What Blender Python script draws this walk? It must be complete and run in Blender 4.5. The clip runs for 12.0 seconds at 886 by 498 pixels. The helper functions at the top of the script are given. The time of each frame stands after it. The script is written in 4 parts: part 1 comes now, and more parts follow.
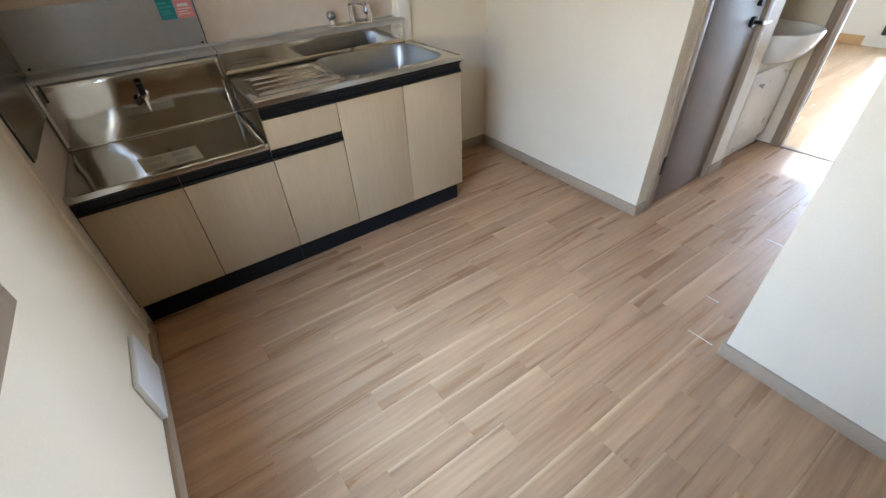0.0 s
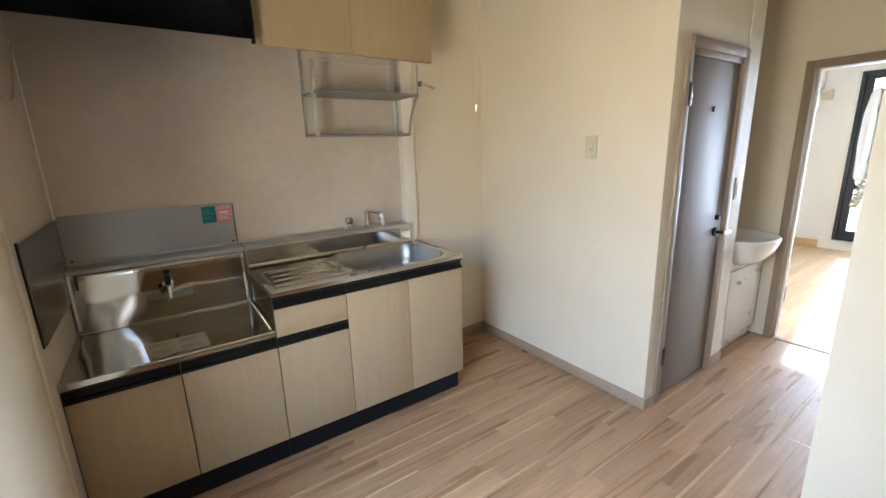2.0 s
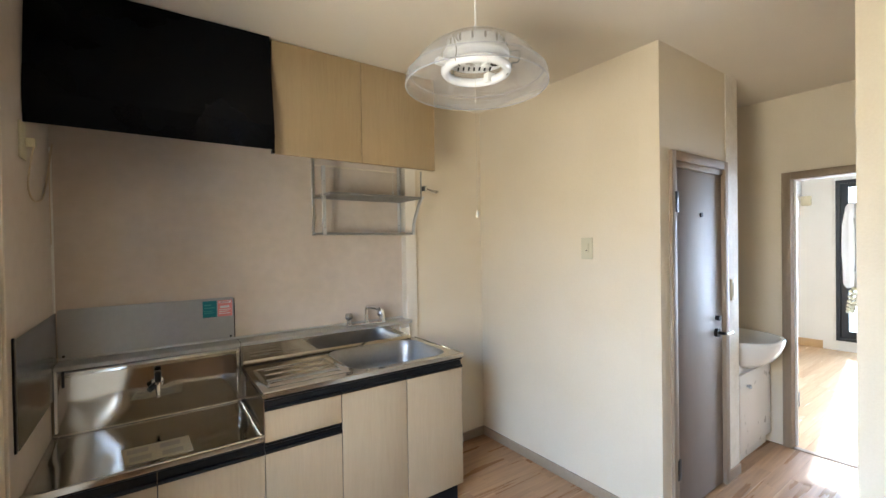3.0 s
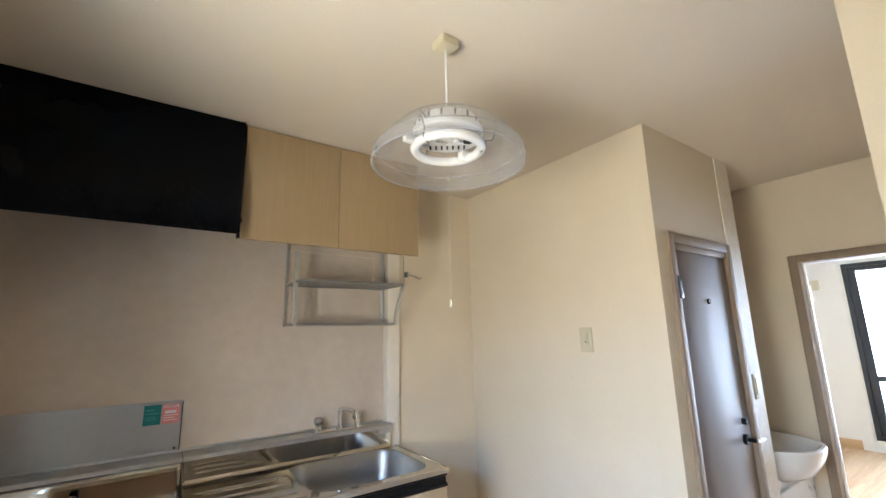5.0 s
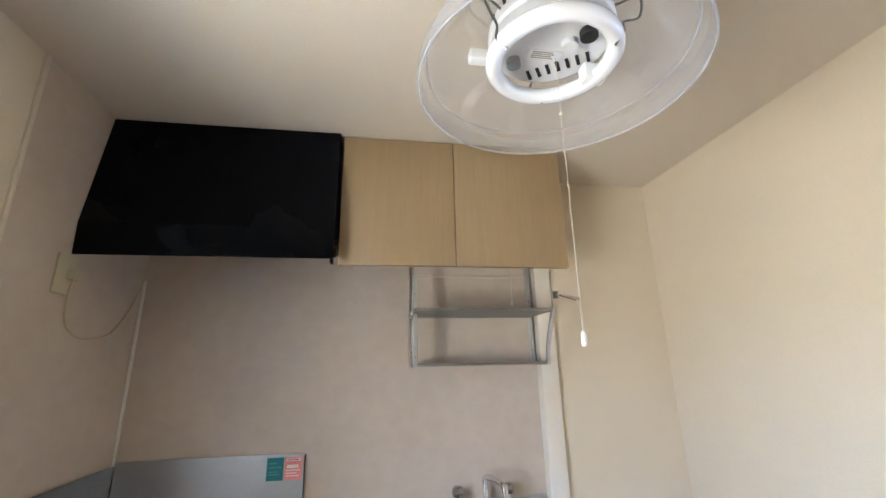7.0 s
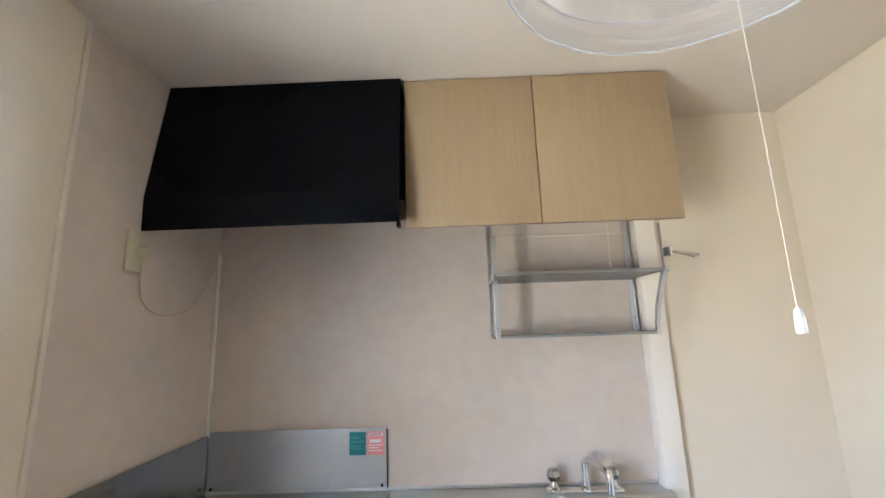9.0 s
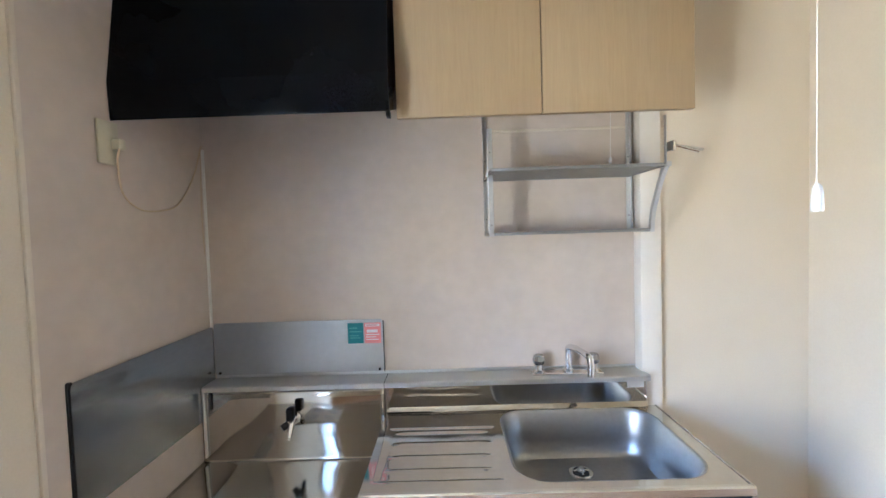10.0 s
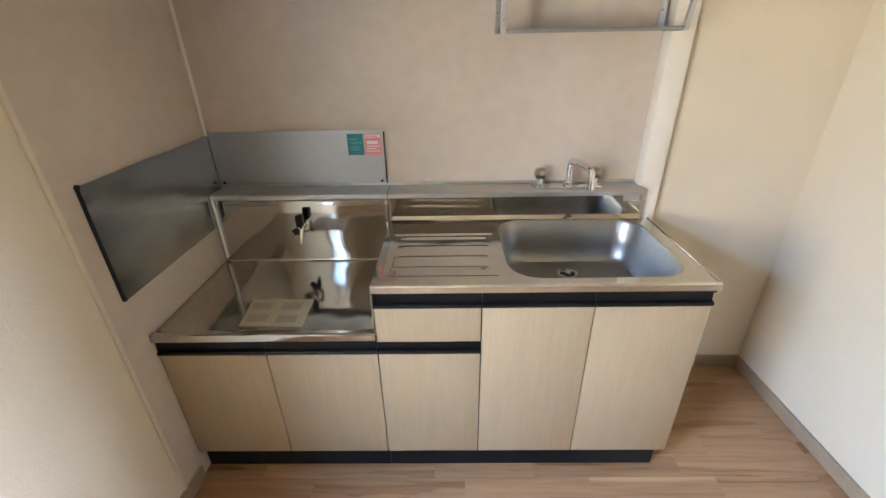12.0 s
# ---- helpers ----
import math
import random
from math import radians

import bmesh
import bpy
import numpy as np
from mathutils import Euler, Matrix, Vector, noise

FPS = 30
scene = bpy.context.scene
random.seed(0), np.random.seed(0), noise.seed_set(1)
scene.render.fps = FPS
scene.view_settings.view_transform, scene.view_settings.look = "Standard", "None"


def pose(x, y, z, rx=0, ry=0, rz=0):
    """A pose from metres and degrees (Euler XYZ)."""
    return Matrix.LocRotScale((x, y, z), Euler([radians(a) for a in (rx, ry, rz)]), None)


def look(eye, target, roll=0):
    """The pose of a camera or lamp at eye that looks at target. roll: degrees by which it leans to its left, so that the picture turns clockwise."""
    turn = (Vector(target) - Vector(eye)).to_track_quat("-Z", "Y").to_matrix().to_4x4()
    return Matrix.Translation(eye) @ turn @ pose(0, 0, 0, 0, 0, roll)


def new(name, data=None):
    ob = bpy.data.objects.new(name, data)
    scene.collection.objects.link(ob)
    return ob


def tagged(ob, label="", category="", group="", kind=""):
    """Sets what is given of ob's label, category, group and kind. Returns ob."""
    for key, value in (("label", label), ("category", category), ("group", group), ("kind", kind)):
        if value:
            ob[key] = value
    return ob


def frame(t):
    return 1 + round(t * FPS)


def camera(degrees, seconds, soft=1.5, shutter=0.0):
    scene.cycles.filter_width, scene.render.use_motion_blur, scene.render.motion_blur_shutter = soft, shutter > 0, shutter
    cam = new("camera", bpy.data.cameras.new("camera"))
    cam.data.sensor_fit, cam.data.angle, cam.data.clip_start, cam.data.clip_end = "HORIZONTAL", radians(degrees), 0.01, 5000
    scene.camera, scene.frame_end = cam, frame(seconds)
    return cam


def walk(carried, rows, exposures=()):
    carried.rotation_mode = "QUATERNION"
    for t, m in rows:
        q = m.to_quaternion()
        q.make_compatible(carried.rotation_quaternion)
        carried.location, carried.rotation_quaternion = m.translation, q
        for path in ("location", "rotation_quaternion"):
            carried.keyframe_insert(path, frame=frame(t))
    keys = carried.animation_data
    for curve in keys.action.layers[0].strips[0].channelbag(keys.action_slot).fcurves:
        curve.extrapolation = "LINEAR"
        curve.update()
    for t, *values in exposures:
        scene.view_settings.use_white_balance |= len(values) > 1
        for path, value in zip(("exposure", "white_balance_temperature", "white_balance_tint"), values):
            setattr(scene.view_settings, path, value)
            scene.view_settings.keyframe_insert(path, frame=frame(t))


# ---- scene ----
cam = camera(93.8, 12.0)
PATH = [
    (0, (0.381, -2.313, 1.307), (1.241, -0.995, 0.072), -3.2),
    (0.5, (0.376, -2.315, 1.311), (1.293, -0.919, 0.212), -2.9),
    (1, (0.375, -2.318, 1.325), (1.361, -0.84, 0.407), -2.5),
    (1.5, (0.369, -2.319, 1.348), (1.418, -0.77, 0.642), -2.1),
    (2, (0.359, -2.319, 1.353), (1.462, -0.717, 0.887), -1.7),
    (2.5, (0.35, -2.323, 1.367), (1.485, -0.691, 1.142), -1.3),
    (3, (0.342, -2.327, 1.375), (1.489, -0.689, 1.354), -0.9),
    (3.5, (0.339, -2.332, 1.382), (1.485, -0.701, 1.545), -0.6),
    (5.3, (0.585, -2.169, 1.4), (1.689, -0.553, 1.812), -0.8),
    (5.5, (0.626, -2.118, 1.409), (1.686, -0.474, 1.826), -0.8),
    (6, (0.752, -2.028, 1.417), (1.586, -0.271, 1.882), -0.5),
    (6.5, (0.902, -1.951, 1.446), (1.461, -0.101, 1.96), -0.6),
    (7, (0.927, -1.835, 1.442), (1.245, 0.063, 1.983), -1.3),
    (8.8, (0.942, -1.637, 1.479), (0.896, 0.314, 1.918), -1.9),
    (9, (0.929, -1.633, 1.477), (0.897, 0.33, 1.858), -1.9),
    (9.5, (0.929, -1.614, 1.47), (0.903, 0.378, 1.636), -1.9),
    (10, (0.933, -1.599, 1.457), (0.91, 0.4, 1.376), -1.8),
    (10.5, (0.931, -1.595, 1.447), (0.908, 0.375, 1.101), -1.6),
    (11, (0.922, -1.594, 1.438), (0.902, 0.316, 0.844), -1.3),
    (11.5, (0.92, -1.593, 1.43), (0.892, 0.253, 0.66), -1.2),
    (12, (0.916, -1.586, 1.421), (0.885, 0.201, 0.524), -1.1),
]

walk(cam, [(t, look(eye, target, roll)) for t, eye, target, roll in PATH], exposures=[(0.0, -0.45, 6050, 12), (1.5, -0.42, 6300, 12.5), (2.5, -0.34, 6200, 13), (3.5, -0.28, 6150, 13), (5.5, -0.31, 5950, 14), (6.0, -0.24, 5850, 14.5), (6.5, -0.11, 5450, 15), (7.0, -0.05, 5580, 15), (9.0, 0.27, 5330, 15), (9.5, 0.34, 5200, 14.5), (10.0, 0.36, 5180, 14.5), (10.5, 0.33, 5600, 14.5), (12.0, 0.18, 6100, 15)])

# ---------------------------------------------------------------- light
SUN_EL, SUN_AZ = 27.0, 82.0          # elevation; azimuth clockwise from +y
world = bpy.data.worlds.new("sky")
scene.world = world
world.use_nodes = True
wn = world.node_tree.nodes
sky = wn.new("ShaderNodeTexSky")
sky.sky_type, sky.sun_disc = "NISHITA", False
sky.sun_elevation, sky.sun_rotation = radians(SUN_EL), radians(SUN_AZ)
wn["Background"].inputs["Strength"].default_value = 0.12
world.node_tree.links.new(sky.outputs[0], wn["Background"].inputs["Color"])

sun = new("sun", bpy.data.lights.new("sun", "SUN"))
sun.data.energy, sun.data.angle, sun.data.color = 3.2, radians(0.6), (1.0, 0.93, 0.82)
away = Vector((math.sin(radians(SUN_AZ)) * math.cos(radians(SUN_EL)), math.cos(radians(SUN_AZ)) * math.cos(radians(SUN_EL)), math.sin(radians(SUN_EL))))
sun.matrix_world = look(away * 30, (0, 0, 0))


def window_light(name, eye, target, wide, high, watts, colour):
    lamp = new(name, bpy.data.lights.new(name, "AREA"))
    lamp.data.shape, lamp.data.size, lamp.data.size_y = "RECTANGLE", wide, high
    lamp.data.energy, lamp.data.color = watts, colour
    lamp.matrix_world = look(eye, target)
    return lamp


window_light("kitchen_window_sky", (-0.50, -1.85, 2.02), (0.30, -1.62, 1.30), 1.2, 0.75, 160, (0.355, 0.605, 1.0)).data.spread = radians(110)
window_light("kitchen_window_foliage", (-0.44, -1.92, 1.08), (0.56, -1.48, 1.30), 1.0, 0.7, 74, (1.0, 0.915, 0.68))
window_light("room_window_sky", (7.42, -1.80, 1.15), (5.0, -1.76, 1.0), 1.6, 1.9, 165, (0.68, 0.82, 1.0)).data.spread = radians(80)

# ---------------------------------------------------------------- materials


def links(nt, a, b):
    nt.links.new(a, b)


def base_mat(name, rough=0.5, metal=0.0):
    m = bpy.data.materials.new(name)
    m.use_nodes = True
    b = m.node_tree.nodes["Principled BSDF"]
    b.inputs["Roughness"].default_value = rough
    b.inputs["Metallic"].default_value = metal
    return m, m.node_tree, b


def mottled(name, dark, light, rough=0.5, metal=0.0, size=4.0, fine=60.0, bump=0.0, stretch=(1, 1, 1), rough_var=0.08, detail=4.0, coords="Object", warp=0.0):
    """Two scales of variation between two close colours, with a fine relief."""
    m, nt, b = base_mat(name, rough, metal)
    tc = nt.nodes.new("ShaderNodeTexCoord")
    mp = nt.nodes.new("ShaderNodeMapping")
    mp.inputs["Scale"].default_value = stretch
    links(nt, tc.outputs[coords], mp.inputs[0])
    n1, n2 = nt.nodes.new("ShaderNodeTexNoise"), nt.nodes.new("ShaderNodeTexNoise")
    n1.inputs["Scale"].default_value, n2.inputs["Scale"].default_value = size, fine
    n1.inputs["Detail"].default_value = n2.inputs["Detail"].default_value = detail
    links(nt, mp.outputs[0], n1.inputs["Vector"]), links(nt, mp.outputs[0], n2.inputs["Vector"])
    add = nt.nodes.new("ShaderNodeMath")
    add.operation = "MULTIPLY_ADD"
    links(nt, n1.outputs[0], add.inputs[0])
    add.inputs[1].default_value = 0.6
    sc = nt.nodes.new("ShaderNodeMath")
    sc.operation = "MULTIPLY"
    sc.inputs[1].default_value = 0.4
    links(nt, n2.outputs[0], sc.inputs[0]), links(nt, sc.outputs[0], add.inputs[2])
    ramp = nt.nodes.new("ShaderNodeValToRGB")
    ramp.color_ramp.elements[0].position, ramp.color_ramp.elements[1].position = 0.3, 0.7
    ramp.color_ramp.elements[0].color, ramp.color_ramp.elements[1].color = (*dark, 1), (*light, 1)
    links(nt, add.outputs[0], ramp.inputs[0]), links(nt, ramp.outputs[0], b.inputs["Base Color"])
    rr = nt.nodes.new("ShaderNodeMapRange")
    rr.inputs["From Min"].default_value, rr.inputs["From Max"].default_value = 0.3, 0.7
    rr.inputs["To Min"].default_value, rr.inputs["To Max"].default_value = max(0.02, rough - rough_var), min(1, rough + rough_var)
    links(nt, n1.outputs[0], rr.inputs[0]), links(nt, rr.outputs[0], b.inputs["Roughness"])
    if bump:
        bp = nt.nodes.new("ShaderNodeBump")
        bp.inputs["Strength"].default_value, bp.inputs["Distance"].default_value = bump, 0.002
        links(nt, n2.outputs[0], bp.inputs["Height"]), links(nt, bp.outputs[0], b.inputs["Normal"])
    if warp:
        # broad waviness of thin sheet metal
        n3, bw = nt.nodes.new("ShaderNodeTexNoise"), nt.nodes.new("ShaderNodeBump")
        n3.inputs["Scale"].default_value, n3.inputs["Detail"].default_value = 4.5, 1.0
        bw.inputs["Strength"].default_value, bw.inputs["Distance"].default_value = 1.0, warp
        links(nt, mp.outputs[0], n3.inputs["Vector"])
        links(nt, n3.outputs[0], bw.inputs["Height"]), links(nt, bw.outputs[0], b.inputs["Normal"])
    return m


def wood(name, dark, light, rough=0.4, axis=0, grain=26.0, each=0.0, bump=0.05, sap=None, fine=0.35):
    """Streaked grain along one axis; each: how far separate pieces differ."""
    m, nt, b = base_mat(name, rough)
    tc = nt.nodes.new("ShaderNodeTexCoord")
    info = nt.nodes.new("ShaderNodeObjectInfo")
    geo = nt.nodes.new("ShaderNodeNewGeometry")
    mp = nt.nodes.new("ShaderNodeMapping")
    s = [grain] * 3
    s[axis] = grain * 0.06
    mp.inputs["Scale"].default_value = s
    rnd = nt.nodes.new("ShaderNodeMath")
    rnd.operation = "ADD"
    links(nt, info.outputs["Random"], rnd.inputs[0]), links(nt, geo.outputs["Random Per Island"], rnd.inputs[1])
    off = nt.nodes.new("ShaderNodeVectorMath")
    off.operation = "SCALE"
    off.inputs[0].default_value = (31.0, 17.0, 23.0)
    links(nt, rnd.outputs[0], off.inputs["Scale"])
    links(nt, tc.outputs["Object"], mp.inputs[0]), links(nt, off.outputs[0], mp.inputs["Location"])
    n1 = nt.nodes.new("ShaderNodeTexNoise")
    n1.inputs["Scale"].default_value, n1.inputs["Detail"].default_value, n1.inputs["Distortion"].default_value = 1.0, 6.0, 1.1
    links(nt, mp.outputs[0], n1.inputs["Vector"])
    n2 = nt.nodes.new("ShaderNodeTexNoise")
    n2.inputs["Scale"].default_value, n2.inputs["Detail"].default_value = 5.0, 3.0
    links(nt, mp.outputs[0], n2.inputs["Vector"])
    mixn = nt.nodes.new("ShaderNodeMath")
    mixn.operation = "MULTIPLY_ADD"
    mixn.inputs[1].default_value = fine
    links(nt, n2.outputs[0], mixn.inputs[0])
    m1 = nt.nodes.new("ShaderNodeMath")
    m1.operation = "MULTIPLY"
    m1.inputs[1].default_value = 1.0 - fine
    links(nt, n1.outputs[0], m1.inputs[0]), links(nt, m1.outputs[0], mixn.inputs[2])
    frac = nt.nodes.new("ShaderNodeMath")
    frac.operation = "FRACT"
    links(nt, rnd.outputs[0], frac.inputs[0])
    piece = nt.nodes.new("ShaderNodeMath")
    piece.operation = "MULTIPLY_ADD"
    piece.inputs[1].default_value = each
    links(nt, frac.outputs[0], piece.inputs[0])
    sub = nt.nodes.new("ShaderNodeMath")
    sub.operation = "SUBTRACT"
    sub.inputs[1].default_value = each * 0.5
    links(nt, mixn.outputs[0], sub.inputs[0]), links(nt, sub.outputs[0], piece.inputs[2])
    ramp = nt.nodes.new("ShaderNodeValToRGB")
    ramp.color_ramp.elements[0].position, ramp.color_ramp.elements[1].position = 0.25, 0.75
    ramp.color_ramp.elements[0].color, ramp.color_ramp.elements[1].color = (*dark, 1), (*light, 1)
    links(nt, piece.outputs[0], ramp.inputs[0]), links(nt, ramp.outputs[0], b.inputs["Base Color"])
    if sap:
        # a pale sapwood edge along some of the strips
        xyz = nt.nodes.new("ShaderNodeSeparateXYZ")
        links(nt, tc.outputs["Object"], xyz.inputs[0])
        wob = nt.nodes.new("ShaderNodeMath")
        wob.operation = "MULTIPLY_ADD"
        wob.inputs[1].default_value = 0.045
        links(nt, n1.outputs[0], wob.inputs[0]), links(nt, xyz.outputs["Y"], wob.inputs[2])
        edge = nt.nodes.new("ShaderNodeMapRange")
        edge.inputs["From Min"].default_value, edge.inputs["From Max"].default_value = 0.053, 0.064
        links(nt, wob.outputs[0], edge.inputs[0])
        some = nt.nodes.new("ShaderNodeMath")
        some.operation = "GREATER_THAN"
        some.inputs[1].default_value = 0.42
        links(nt, info.outputs["Random"], some.inputs[0])
        both = nt.nodes.new("ShaderNodeMath")
        both.operation = "MULTIPLY"
        links(nt, edge.outputs[0], both.inputs[0]), links(nt, some.outputs[0], both.inputs[1])
        amount = nt.nodes.new("ShaderNodeMath")
        amount.operation = "MULTIPLY"
        amount.inputs[1].default_value = 0.6
        links(nt, both.outputs[0], amount.inputs[0])
        mc = nt.nodes.new("ShaderNodeMixRGB")
        mc.inputs[2].default_value = (*sap, 1)
        links(nt, amount.outputs[0], mc.inputs[0]), links(nt, ramp.outputs[0], mc.inputs[1]), links(nt, mc.outputs[0], b.inputs["Base Color"])
    rr = nt.nodes.new("ShaderNodeMapRange")
    rr.inputs["To Min"].default_value, rr.inputs["To Max"].default_value = rough - 0.06, rough + 0.1
    links(nt, n1.outputs[0], rr.inputs[0]), links(nt, rr.outputs[0], b.inputs["Roughness"])
    if bump:
        bp = nt.nodes.new("ShaderNodeBump")
        bp.inputs["Strength"].default_value, bp.inputs["Distance"].default_value = bump, 0.001
        links(nt, n2.outputs[0], bp.inputs["Height"]), links(nt, bp.outputs[0], b.inputs["Normal"])
    return m


def plain(name, colour, rough=0.4, metal=0.0, var=0.04):
    d = tuple(max(0.0, c * (1 - var)) for c in colour)
    l = tuple(min(1.0, c * (1 + var)) for c in colour)
    return mottled(name, d, l, rough, metal, size=9, fine=120, rough_var=0.04)


WALLPAPER = mottled("wallpaper", (0.65, 0.562, 0.422), (0.715, 0.625, 0.485), 0.75, size=2.6, fine=170, bump=0.25)
WALL_WHITE = mottled("white_wallpaper", (0.76, 0.74, 0.68), (0.82, 0.80, 0.75), 0.75, size=2.2, fine=170, bump=0.25)
CEILING = mottled("ceiling_paper", (0.60, 0.53, 0.43), (0.655, 0.585, 0.48), 0.8, size=1.6, fine=140, bump=0.3)
def milky(name, colour, body, gloss):
    """Thin clear plastic: mostly see-through, a little milky, with a gloss."""
    m, nt, b = base_mat(name, 0.3)
    out = nt.nodes["Material Output"]
    see, dif, tra, glo = (nt.nodes.new("ShaderNodeBsdf" + k) for k in ("Transparent", "Diffuse", "Translucent", "Glossy"))
    see.inputs[0].default_value = (0.97, 0.97, 0.975, 1)
    dif.inputs[0].default_value = tra.inputs[0].default_value = (*colour, 1)
    glo.inputs["Roughness"].default_value = 0.06
    m1, m2, m3 = (nt.nodes.new("ShaderNodeMixShader") for _ in range(3))
    links(nt, dif.outputs[0], m1.inputs[1]), links(nt, tra.outputs[0], m1.inputs[2])
    m2.inputs[0].default_value = body
    links(nt, see.outputs[0], m2.inputs[1]), links(nt, m1.outputs[0], m2.inputs[2])
    lw, pw, sc = nt.nodes.new("ShaderNodeLayerWeight"), nt.nodes.new("ShaderNodeMath"), nt.nodes.new("ShaderNodeMath")
    pw.operation, sc.operation = "POWER", "MULTIPLY_ADD"
    pw.inputs[1].default_value, sc.inputs[1].default_value, sc.inputs[2].default_value = 3.0, 0.45, gloss
    links(nt, lw.outputs["Facing"], pw.inputs[0]), links(nt, pw.outputs[0], sc.inputs[0]), links(nt, sc.outputs[0], m3.inputs[0])
    links(nt, m2.outputs[0], m3.inputs[1]), links(nt, glo.outputs[0], m3.inputs[2])
    links(nt, m3.outputs[0], out.inputs["Surface"])
    return m


PANEL = mottled("kitchen_panel", (0.515, 0.430, 0.348), (0.625, 0.530, 0.440), 0.34, size=2.4, fine=17, bump=0.02, stretch=(1, 1, 1.15), detail=5.0, rough_var=0.02)
LAMINATE = wood("pale_ash_laminate", (0.345, 0.25, 0.147), (0.41, 0.304, 0.186), 0.42, axis=2, grain=70, bump=0.03)
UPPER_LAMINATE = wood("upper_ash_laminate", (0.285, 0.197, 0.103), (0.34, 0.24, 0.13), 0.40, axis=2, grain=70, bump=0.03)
FLOOR_WOOD = wood("strip_flooring", (0.165, 0.080, 0.037), (0.43, 0.245, 0.125), 0.27, axis=0, grain=15, each=0.12, bump=0.04, sap=(0.53, 0.345, 0.19), fine=0.40)
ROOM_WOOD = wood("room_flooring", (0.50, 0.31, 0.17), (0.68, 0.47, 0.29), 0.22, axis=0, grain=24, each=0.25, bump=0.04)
UNDERFLOOR = plain("dark_joint", (0.16, 0.10, 0.065), 0.7)
TRIM = wood("taupe_trim", (0.22, 0.16, 0.105), (0.28, 0.208, 0.142), 0.6, axis=2, grain=40)
BASE = wood("taupe_baseboard", (0.28, 0.205, 0.14), (0.35, 0.265, 0.185), 0.45, axis=0, grain=30)
ROOM_BASE = wood("honey_baseboard", (0.50, 0.31, 0.14), (0.60, 0.39, 0.19), 0.4, axis=1, grain=30)
DOOR = wood("taupe_door", (0.185, 0.145, 0.125), (0.225, 0.18, 0.155), 0.56, axis=2, grain=60)
BLACK = mottled("black_enamel", (0.0012, 0.0016, 0.0024), (0.002, 0.0026, 0.0038), 0.3, size=3, fine=220, bump=0.04)
BLACK_PLASTIC = plain("black_plastic", (0.006, 0.006, 0.0065), 0.33)
STEEL = mottled("brushed_steel", (0.60, 0.59, 0.57), (0.70, 0.69, 0.66), 0.17, 1.0, size=3, fine=30, stretch=(1, 12, 12), rough_var=0.05)
STEEL_MIRROR = mottled("bright_steel", (0.54, 0.525, 0.495), (0.61, 0.595, 0.565), 0.08, 1.0, size=2.5, fine=40, rough_var=0.025, warp=0.004)
STEEL_DULL = mottled("dull_steel", (0.39, 0.40, 0.41), (0.45, 0.46, 0.47), 0.36, 1.0, size=3, fine=40, rough_var=0.02)
BASIN_STEEL = mottled("satin_steel", (0.33, 0.325, 0.312), (0.40, 0.395, 0.38), 0.36, 1.0, size=5, fine=60, rough_var=0.05)
GUARD_STEEL = mottled("streaky_steel", (0.36, 0.365, 0.365), (0.44, 0.445, 0.44), 0.20, 1.0, size=4, fine=40, stretch=(1, 0.6, 2.5), rough_var=0.06, warp=0.006)
LEDGE_STEEL = mottled("pale_dull_steel", (0.54, 0.545, 0.54), (0.60, 0.605, 0.60), 0.38, 1.0, size=3, fine=40, rough_var=0.02)
KNOB_CHROME = plain("dark_chrome", (0.42, 0.42, 0.42), 0.14, 1.0)
CHROME = plain("chrome", (0.78, 0.78, 0.78), 0.08, 1.0)
ALU = mottled("galvanised_bar", (0.55, 0.55, 0.54), (0.66, 0.66, 0.64), 0.4, 0.9, size=8, fine=90)
WHITE_PAINT = mottled("white_paint", (0.74, 0.72, 0.66), (0.82, 0.80, 0.75), 0.5, size=5, fine=60, bump=0.1)
WHITE_PLASTIC = plain("white_plastic", (0.70, 0.70, 0.69), 0.35)
HANDLE = plain("yellowed_plastic", (0.50, 0.46, 0.37), 0.4)
IVORY = plain("ivory_plastic", (0.55, 0.50, 0.35), 0.4)
CERAMIC = plain("glazed_ceramic", (0.80, 0.79, 0.75), 0.12, var=0.015)
VANITY = plain("white_laminate", (0.78, 0.77, 0.75), 0.3, var=0.01)
TUBE = plain("tube_glass", (0.74, 0.74, 0.75), 0.22, var=0.01)
TEAL = plain("teal_print", (0.0, 0.19, 0.225), 0.4)
PINK = plain("pink_print", (0.72, 0.25, 0.25), 0.4)
PAPER = mottled("aged_label", (0.36, 0.31, 0.21), (0.46, 0.40, 0.28), 0.5, size=20, fine=90)
INK = plain("grey_ink", (0.30, 0.27, 0.22), 0.6)
WHITE_INK = plain("white_ink", (0.75, 0.75, 0.75), 0.5)
DARK = plain("dark_gap", (0.01, 0.01, 0.01), 0.7)
SASH = plain("black_sash", (0.015, 0.018, 0.022), 0.4)
BOARD = mottled("cream_white_paint", (0.74, 0.68, 0.58), (0.79, 0.73, 0.63), 0.5, size=5, fine=60, bump=0.1)
RACK = mottled("grey_rack_steel", (0.28, 0.28, 0.27), (0.37, 0.37, 0.36), 0.36, 0.9, size=8, fine=90)
CREAM = plain("cream_moulding", (0.66, 0.58, 0.46), 0.5)
WIRE = plain("dark_wire", (0.20, 0.20, 0.19), 0.35, 0.9)
CORD = plain("beige_cord", (0.58, 0.46, 0.30), 0.5)


